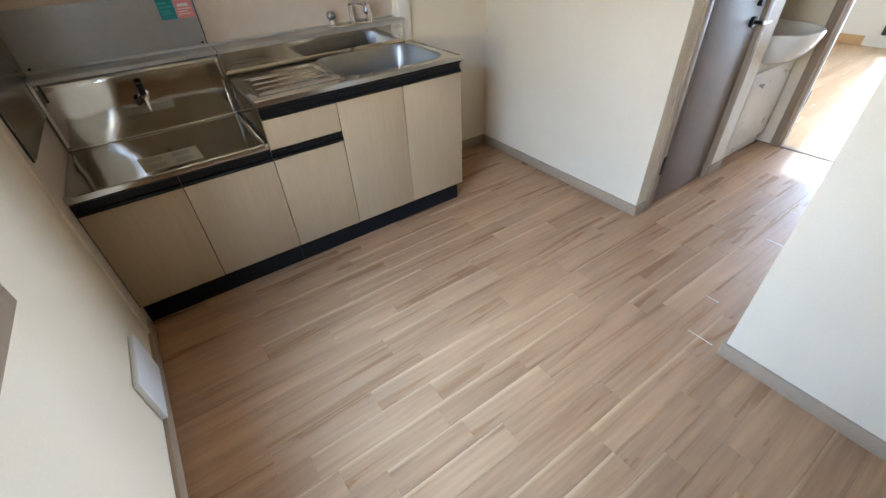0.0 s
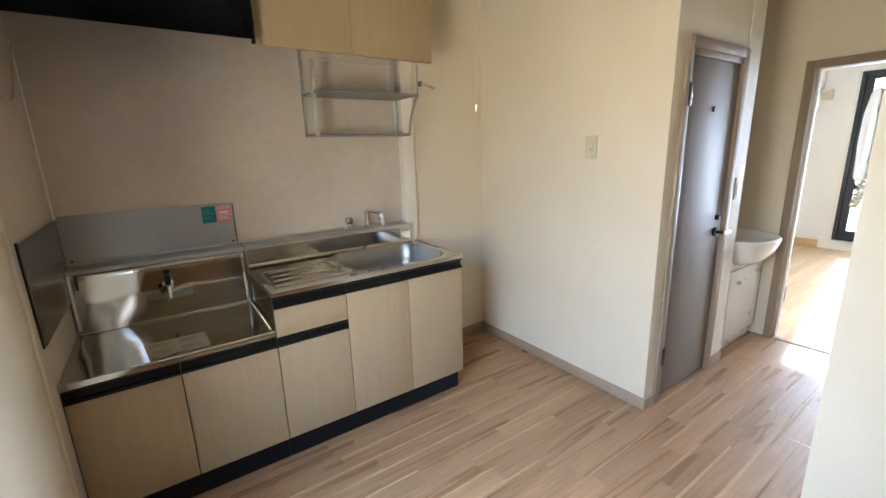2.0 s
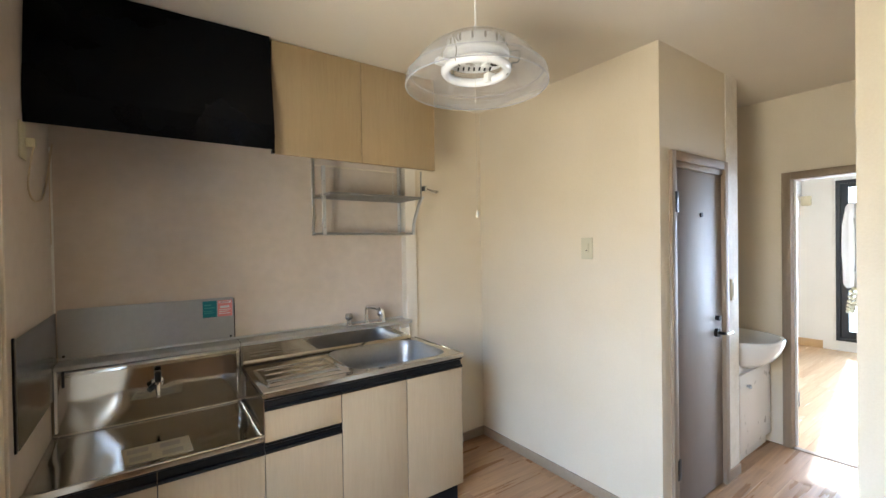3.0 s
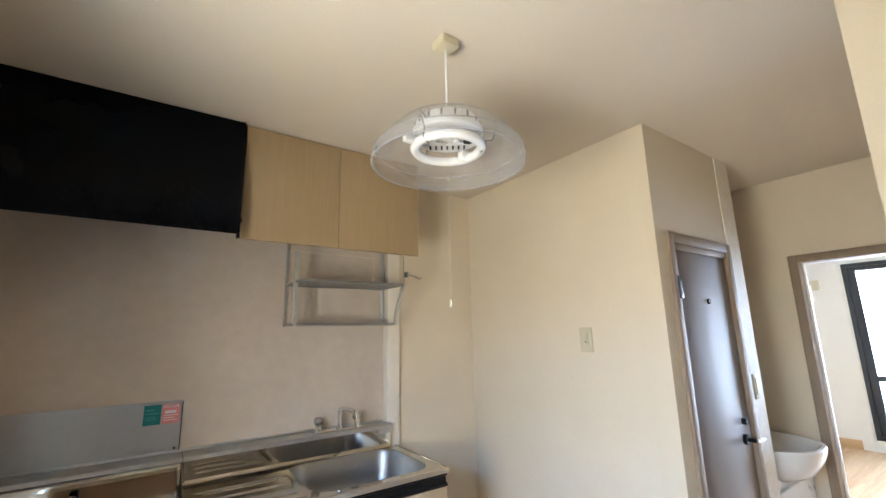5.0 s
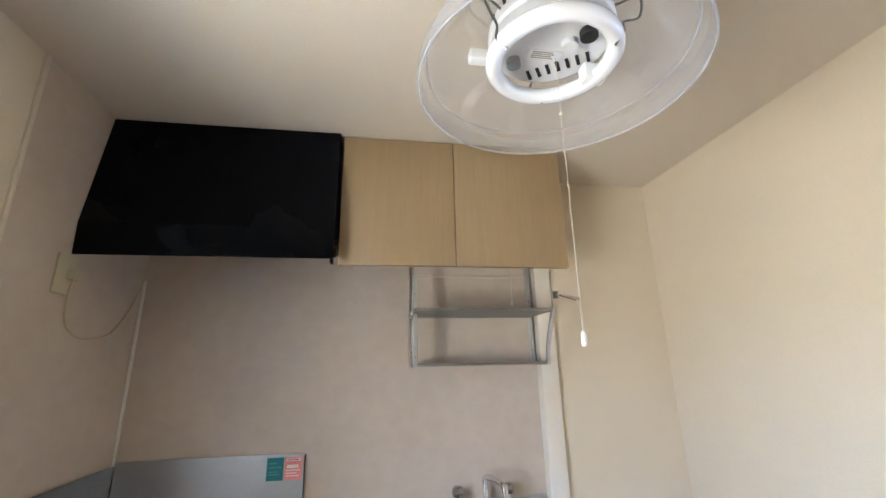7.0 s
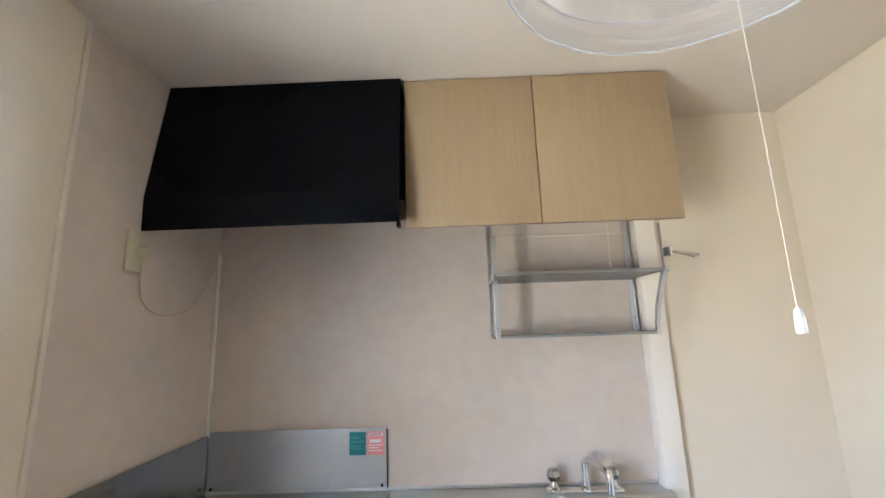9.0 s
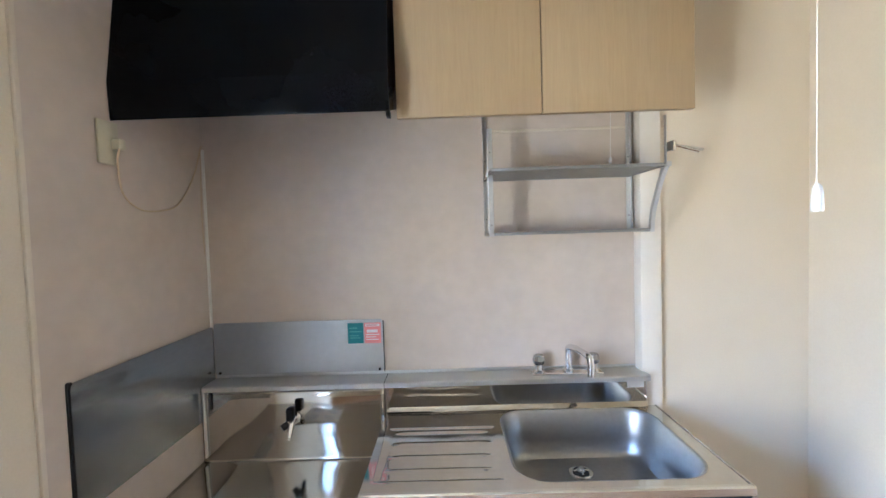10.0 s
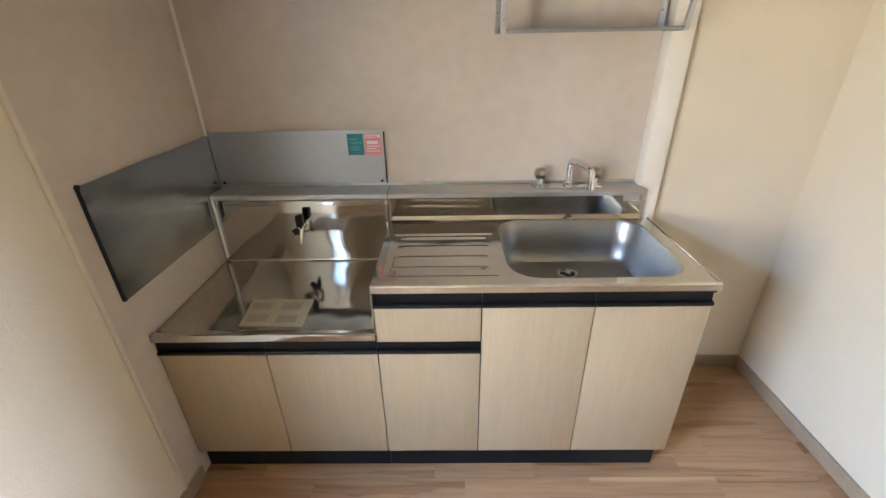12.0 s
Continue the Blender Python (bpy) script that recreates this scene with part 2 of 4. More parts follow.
def clear(name, colour, rough, ior, frost=0.0):
    m, nt, b = base_mat(name, rough)
    b.inputs["Base Color"].default_value = (*colour, 1)
    b.inputs["Transmission Weight"].default_value = 1.0
    b.inputs["IOR"].default_value = ior
    tc, n = nt.nodes.new("ShaderNodeTexCoord"), nt.nodes.new("ShaderNodeTexNoise")
    n.inputs["Scale"].default_value = 40
    links(nt, tc.outputs["Object"], n.inputs["Vector"])
    rr = nt.nodes.new("ShaderNodeMapRange")
    rr.inputs["To Min"].default_value, rr.inputs["To Max"].default_value = max(0.0, rough - 0.03), rough + 0.05
    links(nt, n.outputs[0], rr.inputs[0]), links(nt, rr.outputs[0], b.inputs["Roughness"])
    return m


GLASS = clear("window_glass", (0.97, 0.99, 0.99), 0.03, 1.45)
FROSTED = clear("frosted_glass", (0.90, 0.96, 1.0), 0.45, 1.3)
PANE_LOW = clear("frosted_lower_glass", (0.72, 0.90, 0.88), 0.3, 1.3)
ACRYLIC = milky("clear_acrylic", (0.85, 0.86, 0.88), 0.12, 0.08)
# Whiter acrylic that paints the highlights along the edges of the lampshade
RIM_HIGHLIGHT = milky("acrylic_edge_highlight", (0.88, 0.90, 0.93), 0.42, 0.25)

for m, level in ((BLACK, 0.08), (BLACK_PLASTIC, 0.25)):
    m.node_tree.nodes["Principled BSDF"].inputs["Specular IOR Level"].default_value = level
KICK = mottled("matt_black_board", (0.004, 0.0045, 0.006), (0.007, 0.0075, 0.009), 0.6, size=6, fine=80)
KICK.node_tree.nodes["Principled BSDF"].inputs["Specular IOR Level"].default_value = 0.2

# ---------------------------------------------------------------- mesh tools
PLACE = {}


def thing(name, at, label, category, group="", kind=""):
    ob = new(name)
    ob.location = at
    ob.empty_display_size = 0.05
    PLACE[ob] = Vector(at)
    return tagged(ob, label, category, group, kind)


def finish(ob, bm, material, origin, smooth):
    for v in bm.verts:
        v.co -= origin
    bmesh.ops.recalc_face_normals(bm, faces=bm.faces)
    for f in bm.faces:
        f.smooth = smooth
    if smooth:
        for e in bm.edges:
            if len(e.link_faces) == 2 and e.calc_face_angle(0) > 0.6:
                e.smooth = False
    bm.to_mesh(ob.data)
    bm.free()
    ob.data.materials.append(material)


def part(name, bm, material, parent, label="", smooth=True):
    ob = new(name, bpy.data.meshes.new(name))
    co = [v.co for v in bm.verts]
    mid = Vector([(min(c[i] for c in co) + max(c[i] for c in co)) / 2 for i in range(3)])
    finish(ob, bm, material, mid, smooth)
    ob.parent = parent
    ob.location = mid - PLACE[parent]
    PLACE[ob] = mid
    return tagged(ob, label)


def solid(name, bm, material, label, category, kind="", group="", smooth=True):
    """A top-level thing that is one mesh."""
    ob = new(name, bpy.data.meshes.new(name))
    co = [v.co for v in bm.verts]
    mid = Vector([(min(c[i] for c in co) + max(c[i] for c in co)) / 2 for i in range(3)])
    mid.z = min(c[2] for c in co)
    finish(ob, bm, material, mid, smooth)
    ob.location = mid
    PLACE[ob] = mid
    return tagged(ob, label, category, group, kind)


def box(x0, y0, z0, x1, y1, z1, bevel=0.0, bm=None, seg=2):
    bm = bm or bmesh.new()
    r = bmesh.ops.create_cube(bm, size=1, matrix=Matrix.Translation(((x0 + x1) / 2, (y0 + y1) / 2, (z0 + z1) / 2)) @ Matrix.Diagonal((abs(x1 - x0), abs(y1 - y0), abs(z1 - z0), 1)))
    if bevel:
        edges = list({e for v in r["verts"] for e in v.link_edges})
        bmesh.ops.bevel(bm, geom=edges, offset=bevel, segments=seg, affect="EDGES", profile=0.5)
    return bm


def rod(p, q, r, bm=None, n=14, r2=None):
    bm = bm or bmesh.new()
    p, q = Vector(p), Vector(q)
    m = Matrix.Translation((p + q) / 2) @ (q - p).to_track_quat("Z", "Y").to_matrix().to_4x4()
    bmesh.ops.create_cone(bm, cap_ends=True, segments=n, radius1=r, radius2=r if r2 is None else r2, depth=(q - p).length, matrix=m)
    return bm


def tube(points, r, bm=None, n=10, closed=False, steps=8):
    """A round bar along a smooth line through points."""
    bm = bm or bmesh.new()
    pts = [Vector(p) for p in points]
    line = []
    k = len(pts)
    for i in range(k if closed else k - 1):
        a, b = pts[i], pts[(i + 1) % k]
        p0 = pts[i - 1] if (i > 0 or closed) else a - (b - a)
        p3 = pts[(i + 2) % k] if (i + 2 < k or closed) else b + (b - a)
        for s in range(steps):
            u = s / steps
            line.append(0.5 * ((2 * a) + (b - p0) * u + (2 * p0 - 5 * a + 4 * b - p3) * u * u + (3 * a - p0 - 3 * b + p3) * u ** 3))
    if not closed:
        line.append(pts[-1])
    rings = []
    side = None
    for i, c in enumerate(line):
        if closed:
            d = line[(i + 1) % len(line)] - line[i - 1]
        else:
            d = line[min(i + 1, len(line) - 1)] - line[max(i - 1, 0)]
        d.normalize()
        if side is None:
            side = d.orthogonal().normalized()
        side = (side - d * side.dot(d)).normalized()
        up = d.cross(side)
        rings.append([bm.verts.new(c + side * (r * math.cos(2 * math.pi * j / n)) + up * (r * math.sin(2 * math.pi * j / n))) for j in range(n)])
    m = len(rings)
    for i in range(m if closed else m - 1):
        a, b = rings[i], rings[(i + 1) % m]
        for j in range(n):
            bm.faces.new((a[j], a[(j + 1) % n], b[(j + 1) % n], b[j]))
    if not closed:
        bm.faces.new(rings[0][::-1]), bm.faces.new(rings[-1])
    return bm


def lathe(profile, at, bm=None, n=48, closed=False):
    """profile: (radius, z) pairs turned about the upright through at."""
    bm = bm or bmesh.new()
    rings = [[bm.verts.new((at[0] + r * math.cos(2 * math.pi * j / n), at[1] + r * math.sin(2 * math.pi * j / n), at[2] + z)) for j in range(n)] for r, z in profile]
    m = len(rings)
    for i in range(m if closed else m - 1):
        a, b = rings[i], rings[(i + 1) % m]
        for j in range(n):
            bm.faces.new((a[j], a[(j + 1) % n], b[(j + 1) % n], b[j]))
    if not closed:
        if profile[0][0] > 1e-5:
            bm.faces.new(rings[0][::-1])
        if profile[-1][0] > 1e-5:
            bm.faces.new(rings[-1])
    bmesh.ops.remove_doubles(bm, verts=bm.verts, dist=1e-6)
    return bm


def prism(outline, axis, lo, hi, bm=None, bevel=0.0):
    """An outline in the plane across axis (0: y,z; 1: x,z; 2: x,y), drawn out from lo to hi."""
    bm = bm or bmesh.new()

    def spot(a, b, c):
        return {0: (c, a, b), 1: (a, c, b), 2: (a, b, c)}[axis]
    lower = [bm.verts.new(spot(a, b, lo)) for a, b in outline]
    upper = [bm.verts.new(spot(a, b, hi)) for a, b in outline]
    k = len(outline)
    faces = [bm.faces.new(lower[::-1]), bm.faces.new(upper)]
    for i in range(k):
        faces.append(bm.faces.new((lower[i], lower[(i + 1) % k], upper[(i + 1) % k], upper[i])))
    if bevel:
        edges = list({e for f in faces for e in f.edges})
        bmesh.ops.bevel(bm, geom=edges, offset=bevel, segments=2, affect="EDGES", profile=0.5)
    return bm


def rounded(x0, y0, x1, y1, r, n=6):
    """Outline of a rectangle with round corners."""
    out = []
    for cx, cy, a0 in ((x1 - r, y1 - r, 0), (x0 + r, y1 - r, 90), (x0 + r, y0 + r, 180), (x1 - r, y0 + r, 270)):
        for i in range(n + 1):
            a = radians(a0 + 90 * i / n)
            out.append((cx + r * math.cos(a), cy + r * math.sin(a)))
    return out


def loft(loops, bm=None, cap=True, close_top=False):
    """Skin over loops of equal count; the last is capped."""
    bm = bm or bmesh.new()
    rings = [[bm.verts.new(p) for p in loop] for loop in loops]
    k = len(rings[0])
    for a, b in zip(rings, rings[1:]):
        for j in range(k):
            bm.faces.new((a[j], a[(j + 1) % k], b[(j + 1) % k], b[j]))
    if cap:
        bm.faces.new(rings[-1])
    if close_top:
        bm.faces.new(rings[0][::-1])
    return bm


# ---------------------------------------------------------------- the shell
H = 2.314            # ceiling
KX = 2.288           # side wall of the cooking recess
DY = -1.322         # wall with the taupe door
RX = 3.77           # wall between passage and room
PX, PY = 1.744, -2.078   # corner of the partition by the passage
BACK = -4.0
FX = 7.22           # outer wall of the room
T = 0.1


def wall(name, bm, material, label):
    return solid(name, bm, material, label, "wall", "structure", smooth=False)


wall("wall_north", box(-T, 0, 0, 1.721, T, H), PANEL, "beige mottled kitchen panel wall behind the sink")
wall("wall_recess", box(1.721, -0.030, 0, KX + T, T, H), WALLPAPER, "cream wallpapered wall beside the sink unit")
wall("wall_panel_west", box(-T, -0.690, 0, 0, 0, H), PANEL, "beige mottled kitchen panel wall beside the stove")
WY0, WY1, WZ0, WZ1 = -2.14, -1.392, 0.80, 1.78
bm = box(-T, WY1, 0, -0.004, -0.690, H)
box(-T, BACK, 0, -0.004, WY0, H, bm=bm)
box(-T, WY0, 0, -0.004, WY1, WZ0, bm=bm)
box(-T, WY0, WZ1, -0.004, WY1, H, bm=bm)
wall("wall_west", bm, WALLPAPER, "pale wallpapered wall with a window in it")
wall("wall_recess_east", box(KX, DY + T, 0, KX + T, -0.030, H), WALLPAPER, "cream wallpapered wall with an ivory outlet")
DX0, DX1, DZ = 2.388, 2.985, 1.795      # rough opening of the taupe door
bm = box(KX, DY, 0, DX0, DY + T, H)
box(DX1, DY, 0, 3.16, DY + T, H, bm=bm)
box(DX0, DY, DZ, DX1, DY + T, H, bm=bm)
wall("wall_door", bm, WALLPAPER, "cream wallpapered wall round the taupe door")
wall("wall_alcove_west", box(3.06, DY + T, 0, 3.16, -0.80, H), WALLPAPER, "cream wall of the washbasin alcove")
wall("wall_alcove_north", box(3.06, -0.80, 0, RX + T, -0.70, H), WALLPAPER, "cream wall behind the washbasin")
OY0, OY1, OZ = -2.17, -1.383, 1.793      # opening to the room
bm = box(RX, OY1, 0, RX + T, -0.80, H)
box(RX, BACK, 0, RX + T, OY0, H, bm=bm)
box(RX, OY0, OZ, RX + T, OY1, H, bm=bm)
wall("wall_passage_east", bm, WALLPAPER, "cream wall with the doorway to the bright room")
wall("wall_partition", box(PX, BACK, 0, 1.85, PY, H), WALLPAPER, "cream partition wall by the passage")
wall("wall_passage_south", box(1.85, PY - T, 0, RX, PY, H), WALLPAPER, "cream wall along the passage")
wall("wall_south", box(-T, BACK - T, 0, PX, BACK, H), WALLPAPER, "plain cream wall closing the kitchen")
# the bright room
bm = box(RX + T, -0.70, 0, RX + T + 0.05, 0.5, H)
wall("wall_room_west", bm, WALL_WHITE, "white wall of the bright room")
wall("wall_room_north", box(RX + T, 0.5, 0, FX + T, 0.6, H), WALL_WHITE, "white wall of the bright room")
wall("wall_room_south", box(RX + T, -3.1, 0, FX + T, -3.0, H), WALL_WHITE, "white wall of the bright room")
VY0, VY1, VZ0, VZ1 = -2.70, -0.925, 0.125, 2.08
bm = box(FX, VY1, 0, FX + T, 0.5, H)
box(FX, -3.0, 0, FX + T, VY0, H, bm=bm)
box(FX, VY0, VZ1, FX + T, VY1, H, bm=bm)
box(FX, VY0, 0, FX + T, VY1, VZ0, bm=bm)
wall("wall_room_east", bm, WALL_WHITE, "white outer wall round the sliding window")
solid("ceiling", box(-T, BACK - T, H, RX + T, T, H + 0.1), CEILING, "off-white papered kitchen ceiling", "ceiling", "structure", smooth=False)
solid("ceiling", box(RX + T, -3.1, H, FX + T, 0.6, H + 0.1), WALL_WHITE, "white papered ceiling of the bright room", "ceiling", "structure", smooth=False)
FLOOR = solid("floor", box(-T, BACK - T, -0.1, RX + 0.05, T, -0.008), UNDERFLOOR, "brown wood strip flooring with a satin finish", "floor", "structure", smooth=False)
ROOM_FLOOR = solid("floor", box(RX + 0.05, -3.1, -0.1, FX + T, 0.6, -0.008), UNDERFLOOR, "honey coloured glossy wood flooring in the room", "floor", "structure", smooth=False)
solid("ground", box(-400, -400, -3.2, 400, 400, -3.0), mottled("ground_mix", (0.10, 0.11, 0.06), (0.2, 0.2, 0.16), 0.9, size=0.2, fine=3), "distant ground outside the window", "ground", "structure", smooth=False)

# baseboards
for name, b in (("baseboard", box(KX - 0.012, DY, 0, KX, -0.042, 0.06, 0.002)), ("baseboard", box(1.745, -0.042, 0, KX, -0.030, 0.06, 0.002)),
                ("baseboard", box(PX - 0.012, BACK, 0, PX, PY, 0.06, 0.002)), ("baseboard", box(-0.004, BACK, 0, 0.01, -0.60, 0.06, 0.002)),
                ("baseboard", box(KX - 0.012, DY - 0.012, 0, 2.37, DY, 0.06, 0.002)), ("baseboard", box(3.005, DY - 0.012, 0, 3.16, DY, 0.06, 0.002)),
                ("baseboard", box(PX - 0.012, PY, 0, RX, PY + 0.012, 0.06, 0.002))):
    solid(name, b, BASE, "narrow taupe wooden baseboard", "baseboard", "structure")
solid("baseboard", box(FX - 0.014, -0.80, 0, FX, 0.5, 0.10, 0.003), ROOM_BASE, "honey coloured wooden baseboard", "baseboard", "structure")
# edge mouldings of the panelled walls
solid("trim", box(-0.004, -0.697, 0, 0.005, -0.684, H, 0.002), CREAM, "slim cream moulding at the panel edge", "trim", "structure")
solid("trim", box(0.0, -0.012, 0.93, 0.008, 0.0, 1.80, 0.002), WHITE_PAINT, "slim cream corner moulding", "trim", "structure")
solid("trim", box(1.646, -0.060, 0, 1.722, 0, H, 0.003), BOARD, "white painted board at the panel end", "trim", "structure")
solid("trim", box(1.085, -0.007, 1.828, 1.646, 0.0, 1.838, 0.002), CREAM, "slim cream moulding across the panel wall", "trim", "structure")

# ---------------------------------------------------------------- doors and openings


def door_frame(name, x0, x1, top, label):
    fr = thing(name, ((x0 + x1) / 2, DY, 0), label, "door", kind="structure")
    part("jamb", box(x0 - 0.016, DY - 0.016, 0, x0 + 0.028, DY + T, top + 0.018, 0.003), TRIM, fr)
    part("jamb", box(x1 - 0.028, DY - 0.016, 0, x1 + 0.016, DY + T, top + 0.018, 0.003), TRIM, fr)
    part("head", box(x0 + 0.028, DY - 0.016, top - 0.028, x1 - 0.028, DY + T, top + 0.018, 0.003), TRIM, fr)
    return fr


d1 = door_frame("door_1", DX0, DX1, DZ, "closed taupe flush door with dark lever handle")
leaf = part("leaf", box(DX0 + 0.031, DY + 0.004, 0.012, DX1 - 0.031, DY + 0.04, DZ - 0.06, 0.002), DOOR, d1)
part("transom_rail", box(DX0 + 0.029, DY - 0.006, DZ - 0.058, DX1 - 0.029, DY + 0.05, DZ - 0.029, 0.002), TRIM, d1)
for z in (1.565, 0.262):
    part("hinge", box(DX0 + 0.012, DY - 0.0185, z - 0.05, DX0 + 0.044, DY - 0.002, z + 0.05, 0.002), BLACK_PLASTIC, leaf)
part("peephole", rod((2.706, DY + 0.006, 1.51), (2.706, DY - 0.004, 1.51), 0.013), BLACK_PLASTIC, leaf)
bm = rod((2.875, DY + 0.006, 0.868), (2.875, DY - 0.012, 0.868), 0.024)
rod((2.875, DY - 0.010, 0.868), (2.875, DY - 0.045, 0.868), 0.009, bm=bm)
handle = part("lever_handle", bm, BLACK_PLASTIC, leaf, "dark metal lever handle")
part("grip", tube([(2.870, DY - 0.046, 0.868), (2.905, DY - 0.048, 0.867), (2.960, DY - 0.044, 0.865)], 0.0085), CHROME, d1, "bright metal lever")
part("lock_turn", rod((2.880, DY + 0.006, 0.948), (2.880, DY - 0.016, 0.948), 0.014), BLACK_PLASTIC, leaf)

d2 = thing("door_2", (RX, (OY0 + OY1) / 2, 0), "open doorway with a taupe wooden frame", "doorway", kind="structure")
part("jamb", box(RX - 0.02, OY1 - 0.03, 0, RX + T + 0.02, OY1 + 0.018, OZ + 0.018, 0.003), TRIM, d2)
part("jamb", box(RX - 0.02, OY0 - 0.018, 0, RX + T + 0.02, OY0 + 0.03, OZ + 0.018, 0.003), TRIM, d2)
part("head", box(RX - 0.02, OY0 + 0.03, OZ - 0.03, RX + T + 0.02, OY1 - 0.03, OZ + 0.018, 0.003), TRIM, d2)
part("threshold", box(RX - 0.012, OY0 + 0.03, -0.006, RX + 0.03, OY1 - 0.03, 0.004, 0.001), TRIM, d2)
part("stop", box(RX + 0.05, OY1 - 0.042, 0.004, RX + 0.068, OY1 - 0.030, OZ - 0.03, 0.001), WHITE_PAINT, d2, "pale edge strip")
for z in (1.58, 0.30):
    part("hinge", box(RX + 0.085, OY1 - 0.037, z - 0.05, RX + 0.118, OY1 - 0.029, z + 0.05, 0.001), BLACK_PLASTIC, d2)

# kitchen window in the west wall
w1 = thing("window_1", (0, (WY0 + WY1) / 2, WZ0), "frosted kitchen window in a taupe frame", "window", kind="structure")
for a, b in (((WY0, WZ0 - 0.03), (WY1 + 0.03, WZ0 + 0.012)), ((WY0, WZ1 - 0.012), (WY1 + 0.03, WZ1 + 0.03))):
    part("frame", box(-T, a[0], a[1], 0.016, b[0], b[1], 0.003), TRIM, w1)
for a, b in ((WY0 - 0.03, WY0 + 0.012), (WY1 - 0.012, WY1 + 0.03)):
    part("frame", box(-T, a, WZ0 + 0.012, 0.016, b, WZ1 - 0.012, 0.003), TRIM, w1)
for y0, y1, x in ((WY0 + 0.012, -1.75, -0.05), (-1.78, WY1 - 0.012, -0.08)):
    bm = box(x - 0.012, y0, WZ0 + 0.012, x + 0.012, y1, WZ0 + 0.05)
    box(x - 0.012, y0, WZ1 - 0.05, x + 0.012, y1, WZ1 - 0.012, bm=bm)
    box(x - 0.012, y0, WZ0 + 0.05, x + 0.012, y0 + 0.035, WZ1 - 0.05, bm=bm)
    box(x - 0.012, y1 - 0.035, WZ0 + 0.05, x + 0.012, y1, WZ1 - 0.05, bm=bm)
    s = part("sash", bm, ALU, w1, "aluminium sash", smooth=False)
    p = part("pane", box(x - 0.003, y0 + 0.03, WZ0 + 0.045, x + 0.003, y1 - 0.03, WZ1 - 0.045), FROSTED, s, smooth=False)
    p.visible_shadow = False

# sliding window of the room
w2 = thing("window_2", (FX, (VY0 + VY1) / 2, VZ0), "tall sliding window with black metal sashes", "window", kind="structure")
bm = box(FX - 0.02, VY0, VZ0, FX + T, VY0 + 0.04, VZ1)
box(FX - 0.02, VY1 - 0.04, VZ0, FX + T, VY1, VZ1, bm=bm)
box(FX - 0.02, VY0 + 0.04, VZ1 - 0.04, FX + T, VY1 - 0.04, VZ1, bm=bm)
box(FX - 0.02, VY0 + 0.04, VZ0, FX + T, VY1 - 0.04, VZ0 + 0.04, bm=bm)
part("window_frame", bm, SASH, w2, smooth=False)
for y0, y1, x in ((VY0 + 0.04, -1.70, FX + 0.06), (-1.75, VY1 - 0.04, FX + 0.025)):
    z0, z1 = VZ0 + 0.04, VZ1 - 0.04
    bm = box(x - 0.014, y0, z0, x + 0.014, y0 + 0.06, z1)
    box(x - 0.014, y1 - 0.07, z0, x + 0.014, y1, z1, bm=bm)
    box(x - 0.014, y0 + 0.06, z0, x + 0.014, y1 - 0.07, z0 + 0.08, bm=bm)
    box(x - 0.014, y0 + 0.06, z1 - 0.05, x + 0.014, y1 - 0.07, z1, bm=bm)
    box(x - 0.014, y0 + 0.06, 0.75, x + 0.014, y1 - 0.07, 0.81, bm=bm)
    s = part("sash", bm, SASH, w2, smooth=False)
    for a, b, g in ((z0 + 0.08, 0.75, PANE_LOW), (0.81, z1 - 0.05, GLASS)):
        p = part("pane", box(x - 0.003, y0 + 0.055, a - 0.004, x + 0.003, y1 - 0.065, b + 0.004), g, s, smooth=False)
        p.visible_shadow = False
part("window_casing", box(FX - 0.012, VY1, VZ0 - 0.02, FX + 0.004, VY1 + 0.03, VZ1 + 0.03, 0.002), WHITE_PAINT, w2)
part("latch", box(FX - 0.012, -1.742, 1.05, FX + 0.012, -1.715, 1.13, 0.004), WHITE_PLASTIC, w2)

# ---------------------------------------------------------------- kitchen base units
X1, X2, X3, X4, X5 = 0.340, 0.690, 1.009, 1.338, 1.674
FRONT = -0.583


def front_panel(name, x0, x1, z0, z1, parent):
    return part(name, box(x0 + 0.0018, FRONT, z0 + 0.002, x1 - 0.0018, FRONT + 0.018, z1, 0.0012), LAMINATE, parent)


def grip(x0, x1, z0, z1, parent):
    """Black finger-pull rail: a channel with a rolled lower lip."""
    y = FRONT
    out = [(y + 0.018, z0), (y - 0.004, z0), (y - 0.007, z0 + 0.006), (y - 0.004, z0 + 0.012), (y + 0.008, z0 + 0.014), (y + 0.010, z1 - 0.012), (y - 0.001, z1 - 0.006), (y - 0.001, z1), (y + 0.018, z1)]
    return part("grip_rail", prism(out, 0, x0 + 0.001, x1 - 0.001), BLACK_PLASTIC, parent, "black plastic grip rail", smooth=False)


stove_unit = thing("stove_cabinet", (X1, -0.3, 0), "low pale ash stove cabinet with black grips and toe-kick", "cabinet")
part("carcass", box(0.002, FRONT + 0.019, 0.11, X2 - 0.001, -0.004, 0.60, 0.001), LAMINATE, stove_unit, smooth=False)
part("toe_kick", box(0.004, -0.553, 0.0, X2 - 0.001, -0.30, 0.11), KICK, stove_unit, "black toe-kick", smooth=False)
part("seal", box(0.0, FRONT + 0.004, 0.11, 0.0015, -0.30, 0.60), DARK, stove_unit, smooth=False)
for a, b in ((0.002, X1), (X1, X2)):
    front_panel("door", a, b, 0.108, 0.557, stove_unit)
    grip(a, b, 0.557, 0.611, stove_unit)

